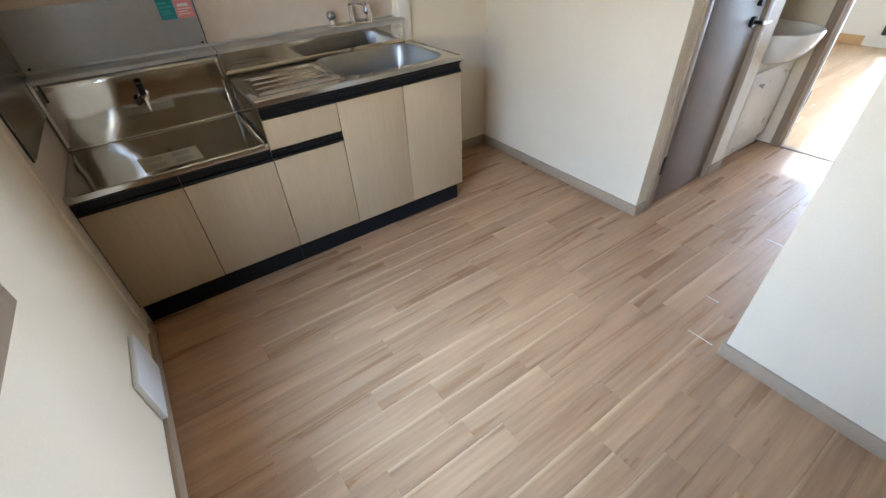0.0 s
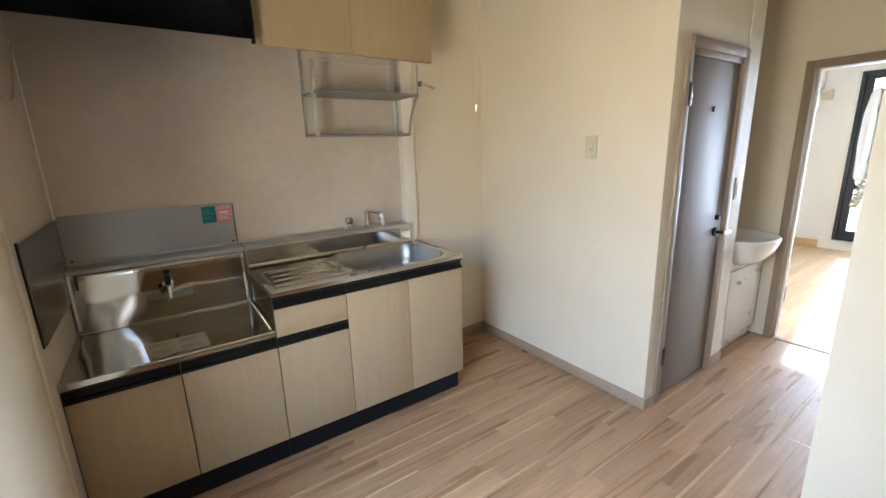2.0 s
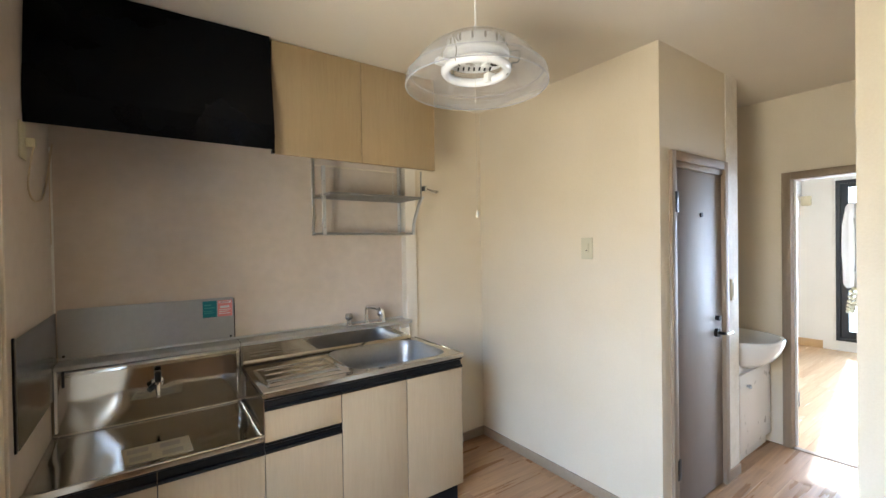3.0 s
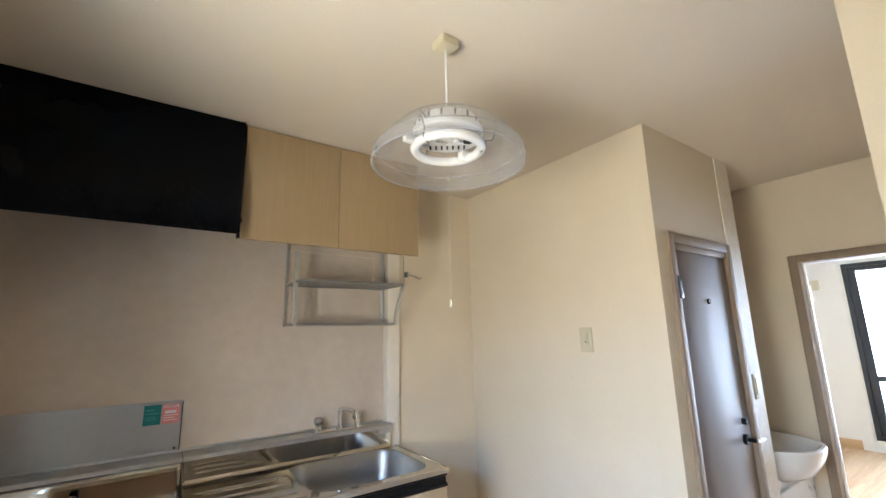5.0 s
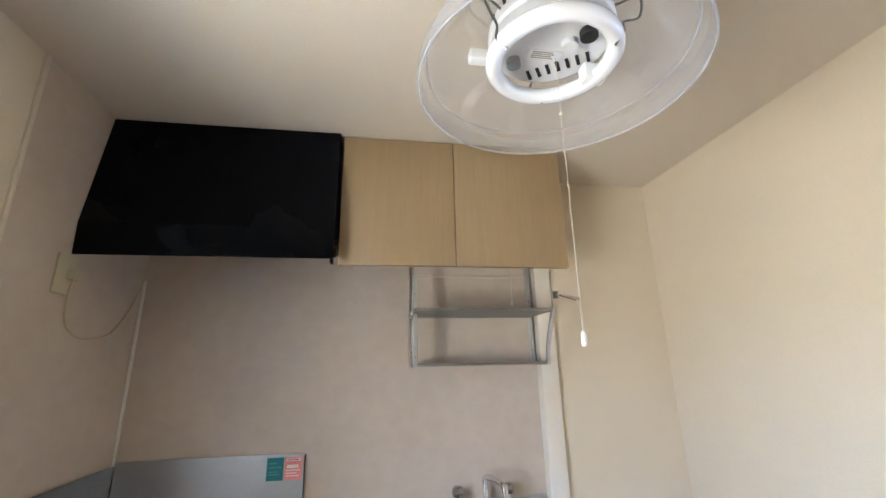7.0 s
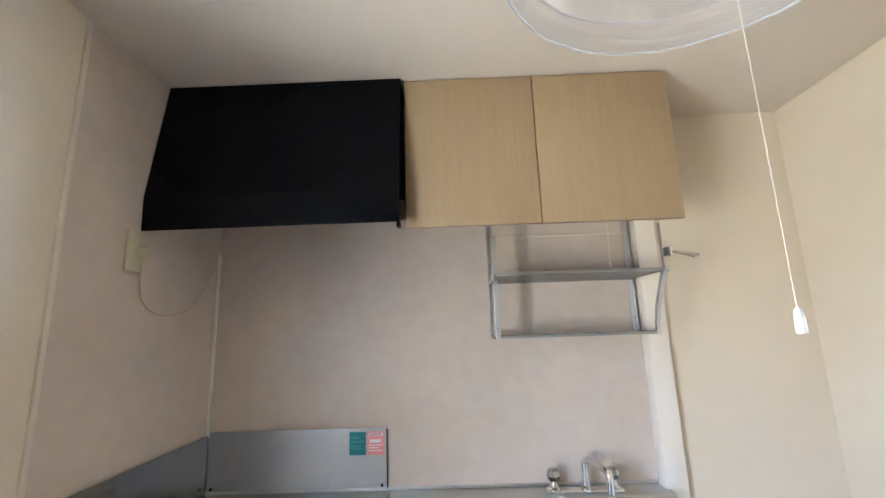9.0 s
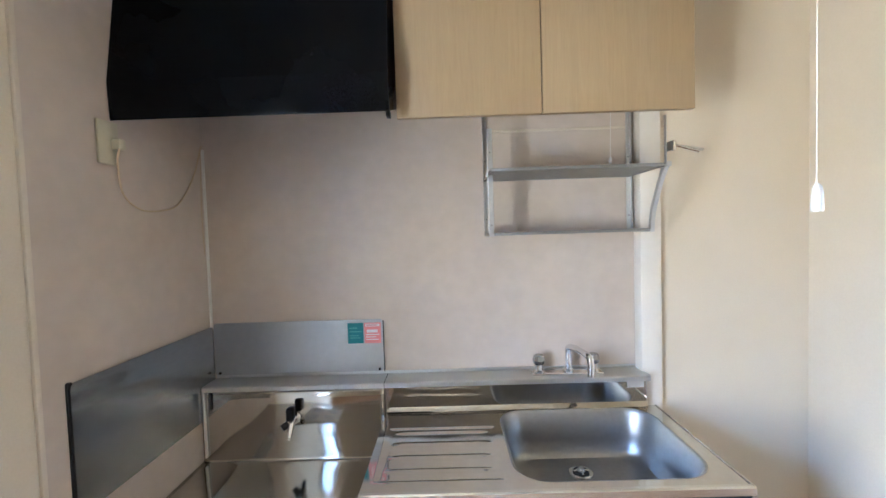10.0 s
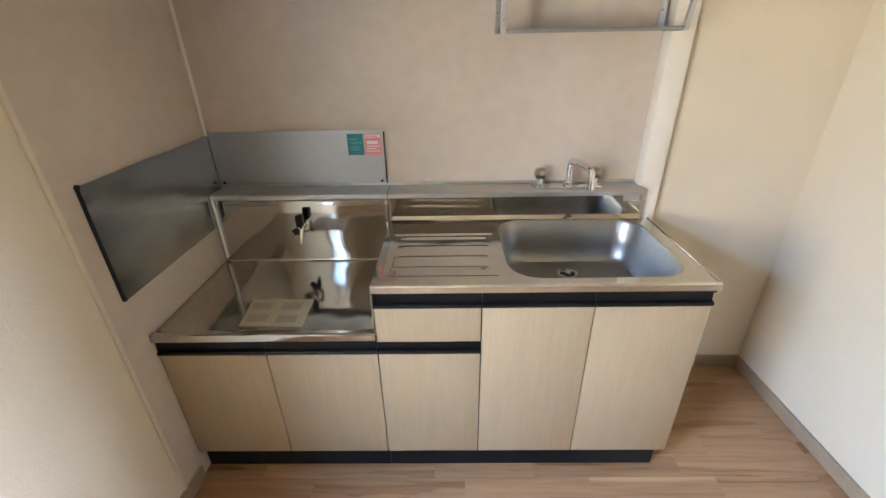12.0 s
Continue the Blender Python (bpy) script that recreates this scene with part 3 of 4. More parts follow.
sink_unit = thing("sink_cabinet", (1.18, -0.3, 0), "pale ash sink cabinet with drawer and black grips", "cabinet")
part("carcass", box(X2 + 0.001, FRONT + 0.019, 0.11, X5 - 0.002, -0.004, 0.60, 0.001), LAMINATE, sink_unit, smooth=False)
part("side_panel", box(X2 + 0.001, FRONT + 0.019, 0.60, X2 + 0.016, -0.1, 0.77), LAMINATE, sink_unit, smooth=False)
part("side_panel", box(X5 - 0.018, FRONT + 0.019, 0.60, X5 - 0.002, -0.1, 0.77), LAMINATE, sink_unit, smooth=False)
part("toe_kick", box(X2 + 0.001, -0.553, 0.0, 1.655, -0.30, 0.11), KICK, sink_unit, "black toe-kick", smooth=False)
front_panel("drawer", X2, X3, 0.599, 0.726, sink_unit)
front_panel("door", X2, X3, 0.108, 0.557, sink_unit)
grip(X2, X3, 0.557, 0.597, sink_unit)
for a, b in ((X3, X4), (X4, X5)):
    front_panel("door", a, b, 0.108, 0.726, sink_unit)
for a, b in ((X2, X3), (X3, X4), (X4, X5)):
    grip(a, b, 0.726, 0.776, sink_unit)

# Dark strips set in the door gaps imitate the shade between the fronts
for x, z0, z1, unit in ((X1, 0.112, 0.555, stove_unit), (X3, 0.112, 0.724, sink_unit), (X4, 0.112, 0.724, sink_unit)):
    part("gap", box(x - 0.0016, FRONT + 0.004, z0, x + 0.0016, FRONT + 0.017, z1), DARK, unit, smooth=False)

# stove tray of mirror-bright steel
YB = -0.095
stove_top = thing("stove_tray", (X1, -0.33, 0.61), "bright stainless steel stove tray with splashback", "worktop")
bm = bmesh.new()
n = 28
rows_ = []
section = [(-0.591, 0.612), (-0.591, 0.614), (-0.591, 0.628), (-0.5905, 0.632), (-0.588, 0.6345), (-0.584, 0.635), (-0.575, 0.635), (-0.570, 0.633), (-0.565, 0.6295), (-0.560, 0.6285)]
section += [(-0.550, 0.628), (-0.45, 0.6275), (-0.36, 0.6273), (-0.24, 0.6275), (-0.13, 0.628), (-0.102, 0.628), (-0.0990, 0.6284), (-0.0968, 0.630), (-0.0954, 0.633), (YB, 0.637)]
section += [(YB, 0.640), (YB, 0.652), (YB, 0.70), (YB, 0.78), (YB, 0.86), (YB, 0.897)]
for i in range(n + 1):
    x = 0.001 + (X2 - 0.002) * i / n
    lift = 0.004 * max(0, 1 - min(i, n - i) / 1.5)
    rows_.append([bm.verts.new((x, y + (0.0016 * math.sin(x * 11 + 0.6) + 0.0008 * math.sin(x * 27 + z * 5)) * (z > 0.66), z + (lift if 0.626 < z < 0.64 else 0))) for y, z in section])
for a, b in zip(rows_, rows_[1:]):
    for j in range(len(section) - 1):
        bm.faces.new((a[j], a[j + 1], b[j + 1], b[j]))
tray = part("tray", bm, STEEL_MIRROR, stove_top)
mod = tray.modifiers.new("thick", "SOLIDIFY")
mod.thickness, mod.offset = 0.0012, -1
part("splash_edge", box(X2 - 0.004, YB - 0.004, 0.64, X2 - 0.001, YB + 0.004, 0.895), STEEL, stove_top, smooth=False)
part("side_wall", box(X2 - 0.003, -0.587, 0.632, X2 - 0.0002, YB - 0.004, 0.776), STEEL_MIRROR, stove_top, "bright steel side sheet", smooth=False)
part("side_cheek", box(0.0115, -0.106, 0.648, 0.0195, YB - 0.001, 0.8935, 0.001), WHITE_PAINT, stove_top, "cream edge cheek under the ledge")
# Dark strip stands for the shade in a narrow recess under the ledge
part("bracket", box(0.034, YB - 0.006, 0.825, 0.042, YB - 0.003, 0.8935, 0.001), DARK, stove_top, "dark strip painting the shaded recess under the ledge")
part("groove", box(0.004, -0.0972, 0.6292, X2 - 0.004, -0.0962, 0.6302), DARK, stove_top, smooth=False)

# sink top
sink_top = thing("sink", (1.18, -0.33, 0.776), "stainless steel sink top with drainboard and deep bowl", "sink")
BX0, BX1, BY0, BY1 = 1.098, 1.626, -0.540, -0.112


def slab(zs, inset):
    return [Vector((x, y, zs)) for x, y in rounded(BX0 + inset, BY0 + inset, BX1 - inset, BY1 - inset, max(0.03, 0.095 - inset * 0.4), 8)]


# flat top round the bowl: outer rim stitched to the bowl's edge
bm = bmesh.new()
inner = slab(0.800, -0.004)
ox0, ox1, oy0, oy1 = X2 - 0.002, X5 + 0.006, -0.586, YB
outer = []
for p in inner:
    cx, cy = (BX0 + BX1) / 2, (BY0 + BY1) / 2
    d = p - Vector((cx, cy, p.z))
    s = min(((ox1 if d.x > 0 else BX0 - 0.012) - cx) / d.x if abs(d.x) > 1e-6 else 1e9, ((oy1 if d.y > 0 else oy0) - cy) / d.y if abs(d.y) > 1e-6 else 1e9)
    outer.append(Vector((cx + d.x * s, cy + d.y * s, 0.8)))
for cornerx, cornery in ((ox1, oy1), (BX0 - 0.012, oy1), (BX0 - 0.012, oy0), (ox1, oy0)):
    k = min(range(len(outer)), key=lambda i: (outer[i] - Vector((cornerx, cornery, 0.8))).length)
    outer[k] = Vector((cornerx, cornery, 0.8))
a = [bm.verts.new(p) for p in outer]
b = [bm.verts.new(p) for p in inner]
for j in range(len(a)):
    bm.faces.new((a[j], a[(j + 1) % len(a)], b[(j + 1) % len(a)], b[j]))
# drainboard with pressed ribs
nx, ny = 48, 110
RIBS = (-0.255, -0.33, -0.405, -0.475)


def board(x, y):
    z = 0.8
    if 0.715 < x < 1.075 and -0.53 < y < -0.225:
        edge = min(x - 0.715, 1.075 - x, y + 0.53, -0.225 - y)
        z -= 0.0028 * min(1, edge / 0.012)
        for r in RIBS:
            if 0.74 < x < 1.05:
                z += 0.0035 * math.exp(-((y - r) / 0.007) ** 2) * min(1, (x - 0.74) / 0.03, (1.05 - x) / 0.03)
    return z


grid = [[bm.verts.new((ox0 + (BX0 - 0.012 - ox0) * i / nx, oy0 + (oy1 - oy0) * j / ny, board(ox0 + (BX0 - 0.012 - ox0) * i / nx, oy0 + (oy1 - oy0) * j / ny))) for j in range(ny + 1)] for i in range(nx + 1)]
for i in range(nx):
    for j in range(ny):
        bm.faces.new((grid[i][j], grid[i + 1][j], grid[i + 1][j + 1], grid[i][j + 1]))
part("drainboard", bm, STEEL_MIRROR, sink_top)
part("front_edge", prism([(-0.5855, 0.776), (-0.590, 0.780), (-0.590, 0.799), (-0.586, 0.8025), (-0.576, 0.8025), (-0.572, 0.8)], 0, ox0, ox1), STEEL, sink_top, "rolled steel front edge", smooth=False)
part("side_edge", box(X5 + 0.001, -0.5855, 0.776, X5 + 0.006, YB, 0.803, 0.001), STEEL, sink_top)
loops = [slab(0.8005, -0.005), slab(0.799, 0.0), slab(0.79, 0.006), slab(0.70, 0.014), slab(0.655, 0.022), slab(0.638, 0.036), slab(0.632, 0.06), slab(0.629, 0.11)]
bowl = part("bowl", loft(loops), BASIN_STEEL, sink_top, "satin steel sink bowl")
bm = lathe([(0.0, 0.003), (0.014, 0.004), (0.024, 0.002), (0.034, 0.005), (0.039, 0.003), (0.041, -0.001)], (1.360, -0.225, 0.6305), n=28)
part("drain", bm, STEEL, sink_top, "round steel drain")
bm = lathe([(0.0, 0.012), (0.010, 0.012), (0.014, 0.006), (0.014, 0.0)], (1.360, -0.225, 0.634), n=16)
for k in range(4):
    tube([(1.360 + 0.012 * math.cos(k * 1.57), -0.225 + 0.012 * math.sin(k * 1.57), 0.640), (1.360 + 0.025 * math.cos(k * 1.57), -0.225 + 0.025 * math.sin(k * 1.57), 0.637)], 0.003, bm=bm, n=6)
part("strainer", bm, STEEL, sink_top, "steel strainer in the drain")
part("drain_hole", lathe([(0.0, 0.0), (0.026, 0.0), (0.026, 0.0012), (0.0, 0.0012)], (1.360, -0.225, 0.6356), n=20), DARK, sink_top, "dark drain opening", smooth=False)
part("splashback", box(X2 + 0.001, YB, 0.8, 1.645, YB + 0.004, 0.897), STEEL_MIRROR, sink_top, smooth=False)
part("cove", prism([(YB + 0.001, 0.801), (YB - 0.014, 0.801), (YB - 0.008, 0.806), (YB, 0.816)], 0, X2 + 0.002, 1.645), STEEL_MIRROR, sink_top)
part("ledge_support", box(X2 + 0.003, YB - 0.006, 0.803, X2 + 0.008, YB - 0.002, 0.895), STEEL, sink_top, smooth=False)
part("maker_plate", box(1.575, YB - 0.0015, 0.868, 1.635, YB - 0.0003, 0.890), ALU, sink_top, "small grey maker plate", smooth=False)

# ledge over both units
le = thing("ledge_shelf", (0.83, -0.05, 0.9), "long dull steel ledge shelf along the wall", "shelf")
part("plate", prism([(-0.107, 0.894), (-0.107, 0.909), (-0.103, 0.913), (-0.001, 0.913), (-0.001, 0.900), (-0.09, 0.897)], 0, 0.012, 1.653), LEDGE_STEEL, le, smooth=False)
part("upstand", box(0.012, -0.0045, 0.9132, 1.653, -0.0005, 0.9245, 0.001), LEDGE_STEEL, le)
part("end_cap", box(1.6532, -0.107, 0.894, 1.656, -0.002, 0.914, 0.0005), LEDGE_STEEL, le)
part("joint", box(0.684, -0.1076, 0.8945, 0.686, -0.0055, 0.9136), DARK, le, "dark joint line", smooth=False)

# splash guards
g1 = thing("splash_guard", (0.34, -0.004, 0.913), "grey steel splash guard behind the stove, with stickers", "splash guard")
part("sheet", prism(rounded(0.012, 0.926, 0.672, 1.129, 0.012, 4), 1, -0.008, -0.0045), STEEL_DULL, g1, smooth=False)
part("rim", prism([(0.672, 0.924), (0.675, 0.924), (0.675, 1.122), (0.672, 1.122)], 1, -0.010, -0.001), BLACK_PLASTIC, g1, "dark edge strip")
part("screw", rod((0.655, -0.008, 0.934), (0.655, -0.013, 0.934), 0.005, n=8), BLACK_PLASTIC, g1)
part("screw", rod((0.03, -0.008, 0.934), (0.03, -0.013, 0.934), 0.005, n=8), BLACK_PLASTIC, g1)
g2 = thing("splash_guard", (0.004, -0.3, 0.785), "grey steel splash guard on the side wall", "splash guard")
part("sheet", prism(rounded(-0.620, 0.785, -0.008, 1.118, 0.014, 4), 0, 0.006, 0.0095), GUARD_STEEL, g2, smooth=False)
part("rim", prism(rounded(-0.624, 0.781, -0.610, 1.121, 0.006, 3), 0, 0.0005, 0.006), BLACK_PLASTIC, g2, "dark rubber edge strip")


def sticker(x0, x1, z0, z1, material, label, bars):
    st = solid("sticker", box(x0, -0.0092, z0, x1, -0.0083, z1), material, label, "sticker", smooth=False)
    for cx0, cx1, cz0, cz1, m in bars:
        part("print_bar", box(x0 + (x1 - x0) * cx0, -0.0096, z0 + (z1 - z0) * cz0, x0 + (x1 - x0) * cx1, -0.00915, z0 + (z1 - z0) * cz1), m, st, smooth=False)


TEAL_LIGHT = plain("light_teal_print", (0.06, 0.33, 0.31), 0.4)
RED = plain("red_print", (0.55, 0.05, 0.06), 0.4)
sticker(0.535, 0.596, 1.036, 1.116, TEAL, "teal printed sticker on the steel guard", [(0.12, 0.88, 0.55, 0.60, TEAL_LIGHT), (0.12, 0.6, 0.72, 0.78, TEAL_LIGHT), (0.12, 0.8, 0.25, 0.29, TEAL_LIGHT), (0.12, 0.7, 0.36, 0.40, TEAL_LIGHT)])
sticker(0.600, 0.664, 1.036, 1.116, PINK, "pink and white printed sticker on the steel guard", [(0.08, 0.92, 0.82, 0.94, WHITE_INK), (0.14, 0.8, 0.85, 0.91, RED), (0.15, 0.8, 0.52, 0.66, WHITE_INK), (0.1, 0.9, 0.40, 0.44, WHITE_INK), (0.1, 0.7, 0.28, 0.32, WHITE_INK), (0.1, 0.85, 0.16, 0.20, WHITE_INK)])

# label on the stove tray
lab = solid("paper_label", prism([(0.232, -0.383), (0.446, -0.387), (0.452, -0.540), (0.250, -0.534)], 2, 0.6292, 0.6302), PAPER, "yellowed paper notice stuck on the stove tray", "label", smooth=False)
for cx, cy in ((0.275, -0.423), (0.375, -0.425), (0.285, -0.492), (0.382, -0.497)):
    part("print_block", box(cx - 0.025, cy - 0.022, 0.6301, cx + 0.04, cy + 0.018, 0.6306), INK, lab, "grey illegible print", smooth=False)

# gas tap through the splashback
gt = thing("gas_tap", (0.350, YB, 0.79), "chrome gas tap with black lever on the splashback", "gas tap")
part("flange", lathe([(0.0, 0.0), (0.022, 0.0), (0.022, 0.004), (0.014, 0.008)], (0, 0, 0), n=20), CHROME, gt)
gt.children[0].location = (0, -0.008, 0)
gt.children[0].rotation_euler = (radians(90), 0, 0)
bm = rod((0.350, YB, 0.79), (0.350, YB - 0.045, 0.79), 0.012)
rod((0.350, YB - 0.035, 0.79), (0.350, YB - 0.06, 0.755), 0.010, bm=bm)
rod((0.350, YB - 0.058, 0.758), (0.350, YB - 0.066, 0.746), 0.007, bm=bm)
for k in range(3):
    rod((0.350, YB - 0.062 - 0.004 * k, 0.752 - 0.006 * k), (0.350, YB - 0.0635 - 0.004 * k, 0.7495 - 0.006 * k), 0.009, bm=bm)
part("body", bm, CHROME, gt)
part("lever", box(0.337, YB - 0.062, 0.797, 0.363, YB - 0.026, 0.846, 0.008), BLACK_PLASTIC, gt, "black plastic tap lever")
part("hose_cap", rod((0.343, YB - 0.03, 0.785), (0.318, YB - 0.05, 0.770), 0.013, n=14), BLACK_PLASTIC, gt, "black plastic hose cap")

# mixer tap standing on the ledge
mt = thing("mixer_tap", (1.375, -0.055, 0.913), "chrome two-handle tap with arched spout", "tap")
part("base_plate", box(1.235, -0.078, 0.913, 1.496, -0.034, 0.921, 0.003), CHROME, mt)
for x in (1.262, 1.466):
    h = part("pillar", lathe([(0.022, 0.0), (0.022, 0.006), (0.015, 0.012), (0.014, 0.03), (0.019, 0.034)], (x, -0.056, 0.919), n=24), CHROME, mt)
    bm = lathe([(0.0, 0.068), (0.014, 0.068), (0.020, 0.064), (0.024, 0.047), (0.020, 0.036), (0.0, 0.034)], (x, -0.056, 0.919), n=10)
    part("knob", bm, KNOB_CHROME, h, "faceted chrome tap knob", smooth=False)
part("spout_collar", lathe([(0.020, 0.0), (0.020, 0.008), (0.014, 0.014), (0.014, 0.02)], (1.372, -0.056, 0.919), n=24), CHROME, mt)
part("spout", tube([(1.372, -0.056, 0.93), (1.372, -0.056, 0.995), (1.374, -0.062, 1.012), (1.384, -0.088, 1.018), (1.406, -0.146, 1.012), (1.414, -0.166, 1.004), (1.417, -0.172, 0.988), (1.417, -0.173, 0.955)], 0.0118, n=14), CHROME, mt)
part("spout_tip", rod((1.417, -0.172, 0.968), (1.417, -0.172, 0.940), 0.0135, n=16), CHROME, mt)

# ---------------------------------------------------------------- wall units
hood = thing("range_hood", (0.39, -0.2, 1.79), "matt black slanted range hood under the ceiling", "range hood")
prof = [(-0.438, 1.797), (-0.440, 1.802), (-0.444, 1.902), (-0.377, H - 0.004), (-0.002, H - 0.004), (-0.002, H - 0.016), (-0.369, H - 0.016), (-0.435, 1.900), (-0.432, 1.799)]
part("casing", prism(prof, 0, 0.003, 0.783), BLACK, hood, smooth=False)
for x in (0.0032, 0.7742):
    part("side_plate", prism([(-0.438, 1.7975), (-0.4405, 1.8025), (-0.4425, 1.901), (-0.3765, H - 0.005), (-0.002, H - 0.005), (-0.002, 1.935)], 0, x, x + 0.0086), BLACK, hood, smooth=False)
part("corner_lip", box(0.773, -0.442, 1.783, 0.7845, -0.409, 1.7995, 0.002), BLACK, hood)
part("fan_grille", box(0.06, -0.33, 2.05, 0.72, -0.02, 2.06, 0.002), BLACK, hood)
part("knob", rod((0.783, -0.409, 1.862), (0.791, -0.409, 1.862), 0.010, n=12), BLACK_PLASTIC, hood)

cab = thing("wall_cabinet", (1.214, -0.2, 1.79), "pale ash two-door wall cabinet under the ceiling", "cabinet")
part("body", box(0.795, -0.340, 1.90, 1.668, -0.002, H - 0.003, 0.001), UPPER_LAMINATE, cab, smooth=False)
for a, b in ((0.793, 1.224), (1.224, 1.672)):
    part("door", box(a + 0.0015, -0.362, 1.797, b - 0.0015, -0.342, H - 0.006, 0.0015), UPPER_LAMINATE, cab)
# Dark strip painted in as the shade between the two doors
part("gap", box(1.2228, -0.354, 1.798, 1.2252, -0.341, H - 0.006), DARK, cab, smooth=False)
part("pull_string", rod((1.488, -0.20, 1.901), (1.484, -0.20, 1.69), 0.0009, n=6), WHITE_PLASTIC, cab, "thin white pull string")
part("pull_bead", lathe([(0.0, 0.0), (0.005, 0.002), (0.005, 0.016), (0.002, 0.022)], (1.484, -0.20, 1.668), n=10), WHITE_PLASTIC, cab, "small white bead")

rack = thing("hanging_rack", (1.375, -0.12, 1.44), "two-tier galvanised steel dish rack under the cabinet", "rack")
RL, RR, RU = 1.076, 1.636, 1.620            # left end, right ends of the lower and upper tier
for x, out in ((RL, 1), (RR - 0.002, -1)):
    bm = box(x, -0.010, 1.437, x + 0.016 * out, -0.006, 1.898, 0.001)
    box(x, -0.024, 1.437, x + 0.002 * out, -0.010, 1.898, bm=bm)
    post = part("rear_post", bm, ALU, rack, smooth=False)
    for z in (1.50, 1.72):
        part("screw", rod((x + 0.008 * out, -0.010, z), (x + 0.008 * out, -0.013, z), 0.0032, n=8), RACK, post)
    part("side_rail", box(x, -0.183, 1.437, x + 0.003 * out, -0.024, 1.449, 0.0005), RACK, rack)
# straight front post on one side, a hanger and a strip bent back to the lower tier on the other
bm = box(RL, -0.190, 1.437, RL + 0.017, -0.186, 1.80, 0.001)
box(RL, -0.186, 1.437, RL + 0.002, -0.172, 1.80, bm=bm)
post = part("front_post", bm, ALU, rack, smooth=False)
for z in (1.475, 1.72):
    part("screw", rod((RL + 0.008, -0.190, z), (RL + 0.008, -0.193, z), 0.003, n=8), RACK, post)
part("bracket", box(RL - 0.008, -0.200, 1.636, RL + 0.004, -0.176, 1.656, 0.001), ALU, rack, "small shelf bracket")
part("hanger", box(RU - 0.002, -0.298, 1.640, RU, -0.284, 1.798, 0.0005), ALU, rack, "bright flat hanger strip")
part("bent_strip", prism([(-0.298, 1.640), (-0.284, 1.640), (-0.252, 1.60), (-0.206, 1.520), (-0.192, 1.478), (-0.188, 1.437), (-0.174, 1.437), (-0.178, 1.482), (-0.192, 1.526), (-0.240, 1.607), (-0.266, 1.648), (-0.284, 1.655), (-0.298, 1.655)][::-1], 0, RU + 0.0005, RU + 0.014), ALU, rack, "flat strip bent back to the lower tier", smooth=False)
for x, out in ((RL, 1), (RU - 0.002, -1)):
    part("side_rail", box(x, -0.290, 1.641, x + 0.003 * out, -0.024, 1.652, 0.0005), RACK, rack)
for z, front, right in ((1.441, -0.183, RR), (1.644, -0.290, RU)):
    k = 0
    while front + 0.012 + 0.0155 * k < -0.014:
        y = front + 0.012 + 0.0155 * k
        k += 1
        part("slat", box(RL + 0.004, y - 0.005, z, right - 0.004, y + 0.005, z + 0.004), RACK, rack, smooth=False)
    part("front_bar", box(RL + 0.002, front - 0.002, z - 0.002, right - 0.002, front + 0.0015, z + 0.008, 0.001), RACK, rack)
    part("rear_bar", box(RL + 0.002, -0.028, z - 0.002, right - 0.002, -0.0245, z + 0.008, 0.001), RACK, rack)

hook = thing("towel_hook", (1.63, -0.30, 1.70), "chrome three-arm towel holder on the rack's hanger", "hook")
part("mount", box(RU + 0.0005, -0.318, 1.686, RU + 0.009, -0.282, 1.713, 0.002), WIRE, hook, "dark clamp")
part("plate", box(RU + 0.009, -0.318, 1.684, RU + 0.018, -0.302, 1.716, 0.002), CHROME, hook)
for ex, ey, ez in ((1.735, -0.292, 1.690), (1.722, -0.312, 1.684), (1.700, -0.330, 1.676)):
    part("arm", rod((RU + 0.014, -0.306, 1.703), (ex, ey, ez), 0.0042, n=8), CHROME, hook)

# socket with cord by the hood
so = thing("wall_socket", (0.0, -0.455, 1.73), "yellowed wall socket with plugged cord", "socket")
part("plate", box(0.0005, -0.490, 1.672, 0.009, -0.420, 1.792, 0.003), IVORY, so)
part("plug", box(0.008, -0.45, 1.715, 0.034, -0.425, 1.745, 0.005), IVORY, so)
part("cord", tube([(0.03, -0.446, 1.718), (0.022, -0.445, 1.675), (0.008, -0.413, 1.594), (0.006, -0.345, 1.554), (0.006, -0.25, 1.556), (0.006, -0.166, 1.584), (0.007, -0.075, 1.690), (0.014, -0.03, 1.81)], 0.0030, n=6), CORD, so, "thin beige cord")
solid("cable", tube([(0.0035, -0.025, 1.40), (0.0035, -0.03, 1.55), (0.0035, -0.02, 1.78)], 0.0016, n=5), CORD, "thin brown cable in the panel corner", "cable")

# outlet on the recess wall
ou = thing("wall_outlet", (KX, -0.909, 1.348), "ivory wall switch plate", "switch")
part("plate", box(KX - 0.008, -0.959, 1.283, KX, -0.889, 1.401, 0.003), IVORY, ou)
part("rocker", box(KX - 0.011, -0.937, 1.316, KX - 0.007, -0.911, 1.370, 0.001), IVORY, ou)
part("lamp_window", box(KX - 0.012, -0.929, 1.329, KX - 0.0105, -0.920, 1.333), DARK, ou, smooth=False)

# vent louver low on the west wall
ve = thing("wall_vent", (0.0, -1.0, 0.07), "white plastic vent cover low on the wall", "vent")
part("cover", prism([(-0.915, 0.255), (-0.915, 0.070), (-1.165, 0.070), (-1.165, 0.260)], 0, -0.003, 0.016, bevel=0.004), WHITE_PLASTIC, ve)
for k in range(9):
    y = -0.933 - 0.0265 * k
    part("slat", box(0.0, y - 0.009, 0.060, 0.014, y + 0.009, 0.0705, 0.001), WHITE_PLASTIC, ve)

